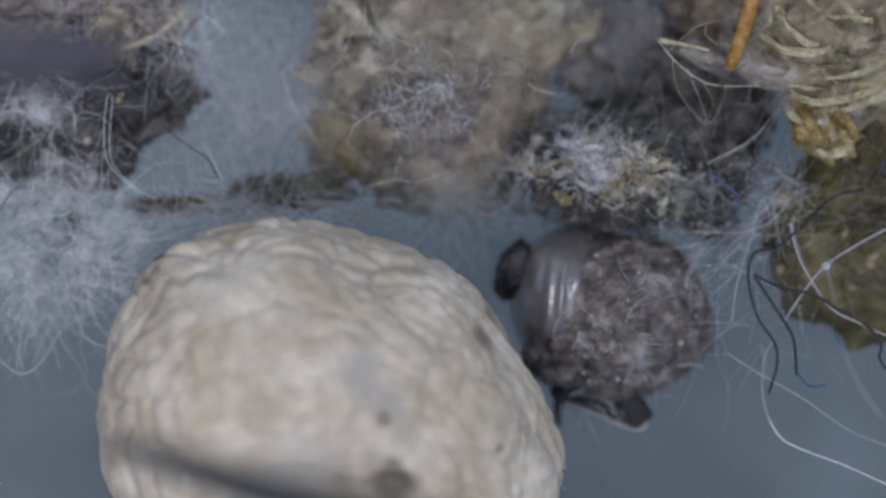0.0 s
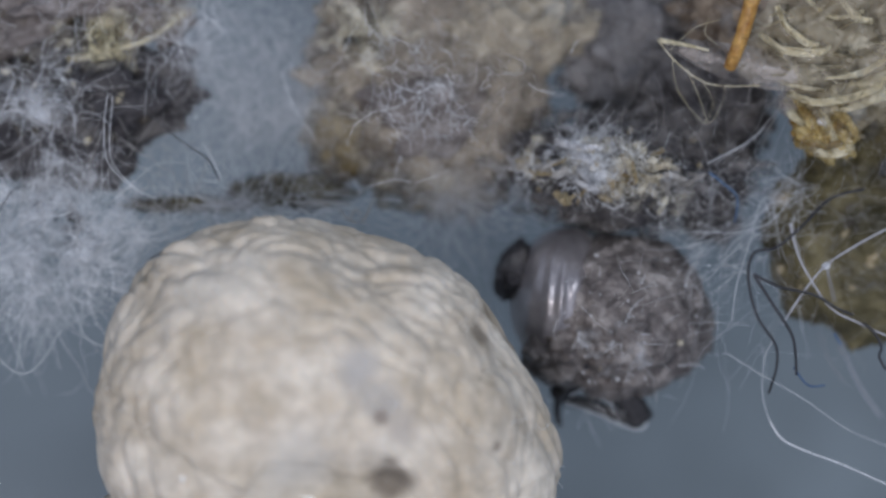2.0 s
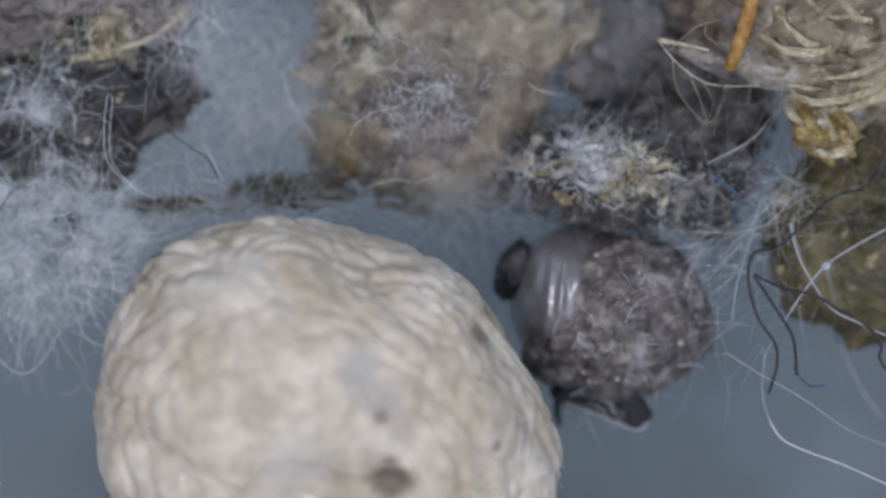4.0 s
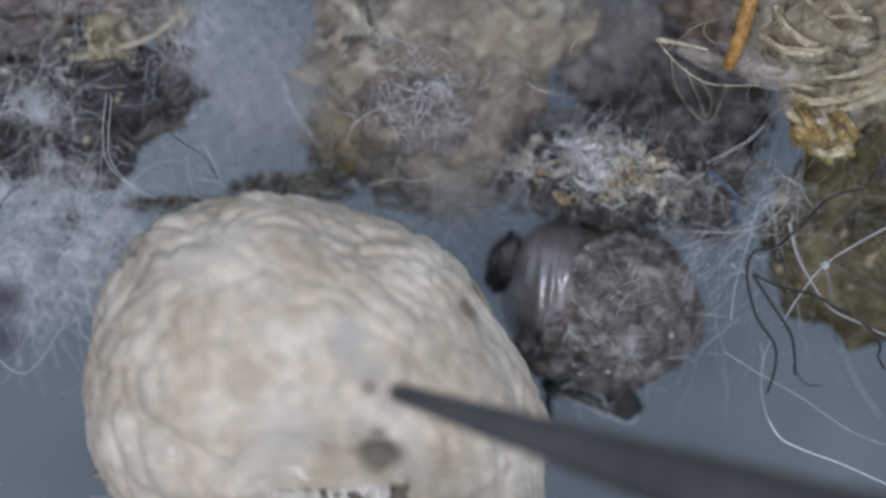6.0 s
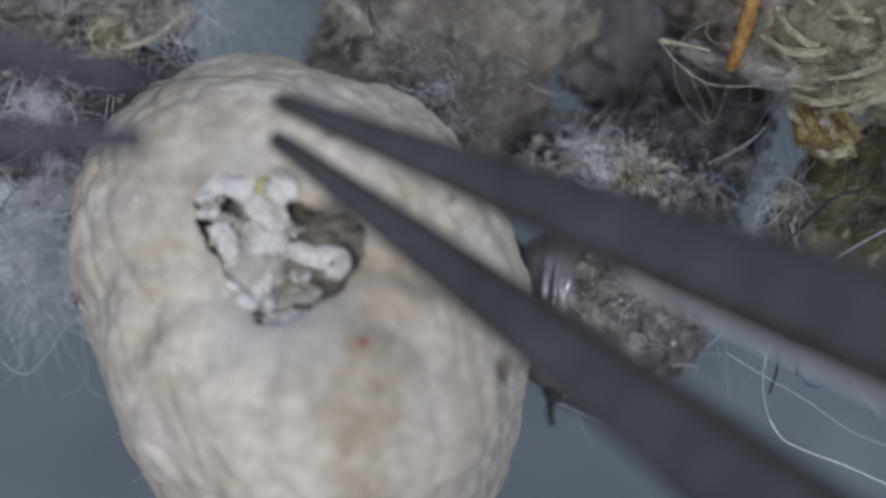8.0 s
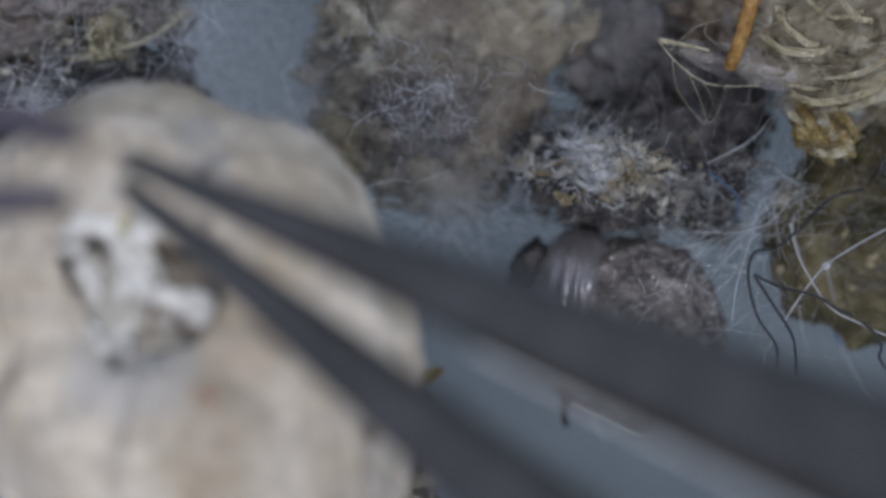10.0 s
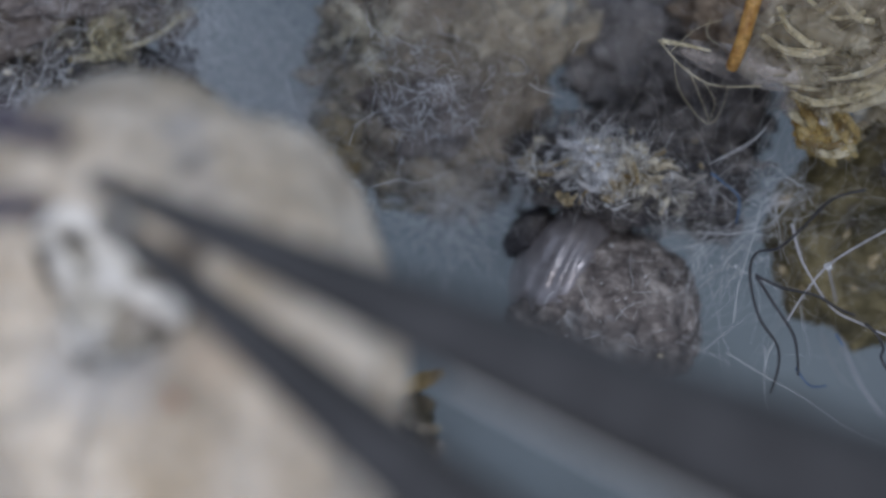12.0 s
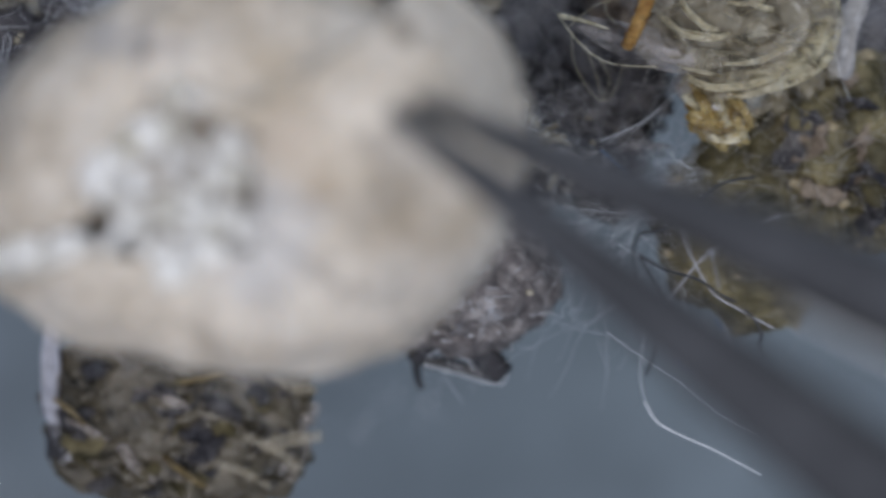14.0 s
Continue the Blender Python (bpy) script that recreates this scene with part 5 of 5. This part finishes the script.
def build_olive_lump():
    ob, c, rx, ry, rz = clod("olive_clod", "olive brown mossy debris clod under loose fibres", "debris clump", 1525, 420, 165, 175, 1.3, OLIVE, 81, rough=0.2, freq=1.6)
    part("fuzz", fuzz(150, c, rx, ry, rz, 160, 0.6, 0.009, 0.35, 0.2), SILK_DIM, ob, kind="stuff")
    crumbs(random.Random(17), ob, c, rx, ry, rz, 30, 0.08, [CRUMB_DARK, CRUMB_OCHRE])
    ob, c, rx, ry, rz = clod("mottled_husk", "dark mottled husk with pale translucent rim lying beneath the egg sac", "insect husk", 540, 815, 240, 185, 0.95, MOSS, 83, rough=0.16, freq=1.5)
    rng = random.Random(18)
    for i in range(46):
        a = rng.uniform(0, 6.28)
        q = rng.uniform(0.1, 0.95)
        p = Vector((c[0] + math.cos(a) * rx * q, c[1] + math.sin(a) * ry * q, c[2] + rz * 0.9 * math.sqrt(1 - q * q * 0.9)))
        part("husk_scrap", sheet(rng, p, rng.uniform(0.15, 0.40), 0.3, 6, 0.02), rng.choice([OLIVE, DARK, MOSS, DARK, LEG]), ob)
    for sx, first in ((-1, 665), (1, 780)):
        path = [spot(540 + sx * (238 - 0.0012 * (y - 720) ** 2), y, 0.6) for y in range(first, 940, 50)]
        part("rim", ribbon(rng, path, 0.13 if sx < 0 else 0.12, 0.02), FIBRE if sx < 0 else HUSK_FLAP, ob, "pale translucent rim")
    for _ in range(22):                        # glossy pale folds of the shell
        x, y, a, n = rng.uniform(330, 750), rng.uniform(660, 960), rng.uniform(-0.5, 0.9), rng.uniform(18, 64)
        part("fold", ribbon(rng, [spot(x - n * math.cos(a), y - n * math.sin(a), 0.95), spot(x, y + rng.uniform(-10, 10), 1.1), spot(x + n * math.cos(a), y + n * math.sin(a), 0.95)], rng.uniform(0.03, 0.10), 0.02), rng.choice([HUSK_FLAP, HUSK_FLAP, HUSK_FILM, MOSS, OLIVE, WOOL_YELLOW]), ob)


def build_side_debris():
    ob, c, rx, ry, rz = clod("brown_heap", "dark brown mossy debris heap with pale scraps beside the husk", "debris clump", 1690, 270, 165, 190, 1.5, OLIVE, 85, rough=0.3, freq=2.0)
    rng = random.Random(19)
    crumbs(rng, ob, c, rx, ry, rz, 40, 0.10, [CRUMB_DARK, CRUMB_OCHRE, CRUMB_DARK])
    part("fuzz", fuzz(160, c, rx, ry, rz * 1.05, 240, 0.8, 0.010, 0.3, 0.2), SILK_DIM, ob, kind="stuff")
    for _ in range(16):
        a, q = rng.uniform(0, 6.28), rng.uniform(0.1, 0.9)
        part("scrap", sheet(rng, Vector((c[0] + math.cos(a) * q * rx, c[1] + math.sin(a) * q * ry, c[2] + rz * 0.9)), rng.uniform(0.15, 0.4), 0.4, 7, 0.02), rng.choice([OLIVE, BROWN_CRUST, DARK]), ob)
    s = ribbon(rng, [spot(1700, -40, 1.8), spot(1690, 20, 1.9), spot(1676, 90, 1.9), spot(1664, 150, 1.7)], 0.16, 0.02)
    part("silk_band", s, SILK_DIM, ob, "pale flattened silk band")
    ob, c, rx, ry, rz = clod("dark_clod", "dark grey debris clod behind the husk", "debris clump", 1690, 40, 120, 110, 1.0, DARK_GREY, 86, rough=0.3, sub=5)


def build_fibres():
    threads("black_fibre", "long black curling fibre lying over the dish", [
        [(1530, 335, 2.29), (1470, 352, 2.36), (1420, 400, 2.40), (1375, 438, 2.44), (1335, 448, 2.44), (1324, 490, 2.40), (1340, 560, 2.36), (1372, 610, 2.33), (1374, 650, 2.29), (1360, 697, 2.26)],
        [(1334, 486, 2.50), (1365, 535, 2.47), (1400, 590, 2.44), (1408, 630, 2.40), (1409, 664, 2.36)],
        [(1334, 486, 2.50), (1380, 508, 2.50), (1440, 522, 2.50), (1480, 545, 2.47), (1510, 558, 2.44)],
        [(1528, 572, 2.40), (1548, 590, 2.40), (1560, 615, 2.40), (1556, 632, 2.40), (1568, 655, 2.40)]], BLACK_HAIR, 0.022, 0.018, 5)
    threads("black_hair", "thin dark bent hair", [
        [(138, 120, 2.40), (150, 160, 2.44), (200, 165, 2.44), (265, 205, 2.40), (320, 250, 2.36), (365, 280, 2.33), (388, 320, 2.26)],
        [(-10, 395, 2.26), (8, 358, 2.26), (28, 334, 2.26), (48, 331, 2.26)]], BLACK_HAIR, 0.010, 0.008, 4)
    threads("pale_fibre", "long white textile fibre on the dish", [
                [(1398, 395, 2.40), (1412, 450, 2.44), (1432, 490, 2.47), (1470, 545, 2.44), (1520, 572, 2.40), (1580, 600, 2.36)],
        [(1580, 400, 2.47), (1520, 432, 2.50), (1462, 470, 2.54), (1420, 520, 2.47), (1385, 575, 2.40)],
        [(1462, 470, 2.19), (1478, 540, 1.0), (1490, 610, 0.7), (1520, 680, 0.4), (1560, 740, 0.3)]], FIBRE, 0.015, 0.011, 5)
    threads("pale_fibre", "bright white fibre lying across the dish", [[(1362, 745, 2.5), (1385, 778, 2.5), (1430, 800, 2.5), (1490, 822, 2.5), (1575, 860, 2.5)]], SILK, 0.014, 0.010, 5)
    threads("silk_thread", "fine pale silk thread", [
        [(1362, 745, 2.19), (1350, 700, 2.19), (1352, 640, 2.22), (1370, 600, 2.22)],
        [(1285, 625, 2.22), (1350, 665, 2.22), (1420, 705, 2.22), (1500, 760, 2.22), (1570, 790, 2.19)],
        [(-5, 630, 2.22), (20, 655, 2.22), (50, 660, 2.22), (85, 625, 2.22), (110, 585, 2.22), (175, 548, 2.26)],
        [(190, 170, 2.40), (184, 230, 2.40), (190, 285, 2.36), (225, 325, 2.33), (278, 353, 2.29)],
        [(200, 170, 2.40), (194, 240, 2.40), (200, 290, 2.36), (240, 335, 2.33)],
        [(45, 560, 2.19), (60, 580, 2.19), (58, 598, 2.19)],
        [(190, 440, 2.22), (200, 490, 2.26), (198, 520, 2.26)],
        [(500, 130, 2.22), (520, 190, 2.22), (560, 250, 2.19)],
        [(360, 255, 2.26), (380, 290, 2.26), (388, 320, 2.26), (350, 318, 2.26)],
        [(1252, 290, 2.40), (1290, 270, 2.40), (1325, 250, 2.40), (1355, 225, 2.40)],
        [(1230, 410, 2.40), (1300, 412, 2.40), (1360, 395, 2.40), (1400, 350, 2.40)],
        [(1668, 20, 2.50), (1656, 80, 2.50), (1668, 140, 2.47), (1690, 190, 2.44)],
        [(1295, 570, 2.33), (1305, 500, 2.36), (1330, 420, 2.40), (1345, 360, 2.40)],
        [(935, 148, 2.47), (955, 160, 2.47), (980, 165, 2.47)]], SILK, 0.0052, 0.004, 4)
    threads("blue_fibre", "short bluish fibre caught on the debris", [
        [(1255, 305, 2.44), (1280, 325, 2.44), (1305, 350, 2.40), (1300, 395, 2.36)], [(1476, 590, 2.40), (1490, 612, 2.40)], [(1405, 650, 2.33), (1430, 682, 2.33), (1460, 682, 2.33)]], SILK_BLUE, 0.018, 0.012, 4)
    threads("sac_top_fibre", "short curled dark fibre at the egg sac's rim", [
        [(520, 360, 1.6), (570, 358, 1.7), (620, 362, 1.7)], [(600, 368, 1.7), (612, 385, 1.7), (632, 395, 1.6)], [(640, 395, 1.6), (652, 375, 1.7), (660, 355, 1.8)],
        [(618, 390, 1.7), (628, 372, 1.7), (640, 380, 1.7)]], SILK_DIM, 0.016, 0.012, 4)
    threads("silk_curl", "short bright curl of silk", [
        [(690, 65, 2.40), (720, 78, 2.44), (728, 95, 2.44), (745, 84, 2.44)], [(615, 258, 2.36), (628, 222, 2.40), (660, 200, 2.40), (700, 190, 2.40), (735, 172, 2.40)],
        [(700, 150, 2.44), (740, 165, 2.47), (775, 150, 2.47), (800, 170, 2.44)], [(760, 190, 2.44), (745, 215, 2.44), (725, 222, 2.44)], [(790, 130, 2.44), (800, 165, 2.44), (790, 200, 2.44)],
        [(655, 330, 2.33), (700, 318, 2.36), (740, 322, 2.36), (800, 300, 2.36)], [(900, 300, 2.40), (940, 310, 2.44), (960, 335, 2.40)], [(1010, 95, 2.40), (1018, 78, 2.40), (1026, 70, 2.40)],
        [(870, 150, 2.44), (850, 160, 2.40), (858, 142, 2.44)], [(330, 70, 2.47), (355, 95, 2.47), (372, 90, 2.47)], [(300, 60, 2.47), (322, 90, 2.47), (330, 120, 2.44)], [(370, 30, 2.47), (395, 55, 2.47), (420, 55, 2.44)]], SILK, 0.0045, 0.003, 4)
    rng = random.Random(21)
    for x, y, z in ((505, 78, 2.0), (350, 262, 1.7), (345, 208, 1.9), (740, 395, 1.8), (128, 497, 1.6), (1026, 250, 2.3), (1300, 470, 2.0), (1285, 425, 2.0), (1225, 470, 2.0), (1240, 440, 2.4), (1262, 425, 2.4), (1255, 470, 2.4), (1215, 505, 2.4), (1290, 395, 2.4), (1310, 440, 2.4), (1275, 455, 2.4), (20, 490, 1.6), (868, 340, 1.9)):
        me = crumb(rng, spot(x, y, z), rng.uniform(0.009, 0.022)).mesh("lint_speck", False)
        me.materials.append(SILK)
        tagged(new("lint_speck", me), "tiny white lint speck caught in the silk", "lint", "lint specks")
    knot = new("fibre_knot", lump(spot(1462, 471, 2.42), 0.055, 0.05, 0.045, 91, 3, 0.3, 2.0).mesh("fibre_knot"))
    knot.data.materials.append(SILK)
    tagged(knot, "tiny white knot where fibres cross", "fibre", "loose fibres")


def build_silk():
    tangle("silk_fluff", "fluffy white silk drift on the dish", 201, 95, 430, 140, 100, 0.9, 2.5, 330, 0.9, 0.012, SILK, 0.75, (1, 0.2, 0))
    tangle("silk_fluff", "thin white silk wisps on the dish", 202, 40, 520, 90, 60, 0.2, 1.0, 160, 0.6, 0.009, SILK, 0.5)
    tangle("silk_haze", "faint haze of fine silk above the dish", 203, 450, 120, 110, 130, 0.1, 0.9, 900, 1.0, 0.0042, SILK, 0.35)
    tangle("silk_haze", "thin silk haze around the heap edge", 204, 330, 60, 60, 60, 0.8, 2.2, 160, 0.6, 0.008, SILK, 0.4)
    tangle("silk_web", "fine web of silk strands beside the beetle", 205, 1300, 400, 85, 95, 1.2, 2.4, 110, 1.0, 0.0055, SILK, 0.22, (0.75, 0.6, 0))
    tangle("silk_web", "sparse silk strands over the dish", 206, 1330, 540, 120, 130, 1.0, 2.0, 22, 1.0, 0.005, SILK, 0.10, (0.5, 0.8, 0))
    tangle("silk_web", "pale silk beads and strands by the olive clod", 207, 1385, 355, 45, 55, 1.4, 2.4, 60, 0.4, 0.008, SILK, 0.35)
    tangle("silk_haze", "thin silk strands between the clumps", 208, 820, 350, 110, 60, 0.2, 1.4, 420, 0.9, 0.0045, SILK, 0.3)
    tangle("silk_haze", "thin silk veil over the debris strip", 209, 430, 365, 170, 25, 0.9, 1.8, 170, 0.6, 0.009, SILK, 0.4, (1, 0.1, 0))
    tangle("silk_haze", "pale strands along the egg sac's rim", 211, 470, 372, 210, 16, 1.5, 2.2, 46, 0.7, 0.012, SILK_DIM, 0.3, (1, -0.05, 0))


def build_gauze_drift():
    for k, (x, y, a, b, z, n, lab) in enumerate(((90, 420, 130, 60, 1.0, 32, "torn drift of white silk gauze on the dish"), (60, 490, 70, 30, 0.6, 9, "loose white silk gauze below the drift"), (230, 385, 60, 20, 1.0, 12, "thin end of a silk drift beside the egg sac"))):
        me = gauze(210 + k, spot(x, y, z), a * GRAIN, b * GRAIN, 0.7, n // 4, 0.65).mesh("silk_gauze")
        me.materials.append(WISP_SILK)
        tagged(new("silk_gauze", me), lab, "silk", "silk in the dish", "stuff")


sac, sac_halves = build_sac()
right_tweezers = build_tweezers("dark grey steel fine-point tweezers tearing the egg sac", STEEL, 0.11, 0.060, 0.8)
flank_glint(right_tweezers[1], 0.11, 0.060, 0.8)
left_tweezers = build_tweezers("purplish worn steel tweezers holding the egg sac's edge", STEEL_LIGHT, 0.16, 0.035, 0.8)
beetle, beetle_home = build_beetle()
build_husk()
build_wool_clump()
build_fluffy_pile()
build_dark_backs()
build_left_heap()
build_olive_lump()
build_side_debris()
build_fibres()
build_silk()
build_gauze_drift()


def motions():
    walk(sac, [(t, Matrix.Translation(at(t, x, y, z) * MM) @ pose(0, 0, 0, rx, ry, 0) @ pose(0, 0, 0, 0, 0, rz)) for t, x, y, z, rx, ry, rz in SAC_ROWS])
    walk(sac_halves[1], [(t, fold(LOW_LIP, low, gape, lift)) for t, low, up, gape, lift, drop in FOLD_ROWS])
    walk(sac_halves[2], [(t, Matrix.Translation((0.0, u * MM, -0.25 * u * MM)) @ pose(0, 0, 0, -4 * u, 0, 0)) for t, u in FLAP_ROWS])
    walk(sac_halves[4], [(t, pose(-0.574 * u * MM, -0.819 * u * MM, 0.22 * u * MM)) for t, u in DRAW_ROWS])
    walk(sac_halves[3], [(t, pose(-0.1 * max(0.0, u) * MM, 0.3 * max(0.0, u) * MM, u * MM)) for t, u in HEAP_ROWS])
    walk(sac_halves[0], [(t, fold(LIP, up, 0.15 * gape, drop)) for t, low, up, gape, lift, drop in FOLD_ROWS])
    walk(sac_halves[5], [(t, pose(0, 0, 0, slip, 0, 0)) for t, slip in HAIR_ROWS])
    walk(sac_halves[6], [(t, pose(0, 0, u * MM)) for t, u in CURL_ROWS])
    key_tweezers(right_tweezers, RIGHT_ROWS, 31, 25)
    key_tweezers(left_tweezers, LEFT_ROWS, 24, 0)
    walk(beetle, [(t, Matrix.Translation((beetle_home + Vector((dx, -dy, 0)) * GRAIN) * MM) @ pose(0, 0, 0, 0, 0, turn)) for t, dx, dy, turn in BEETLE_ROWS])


motions()
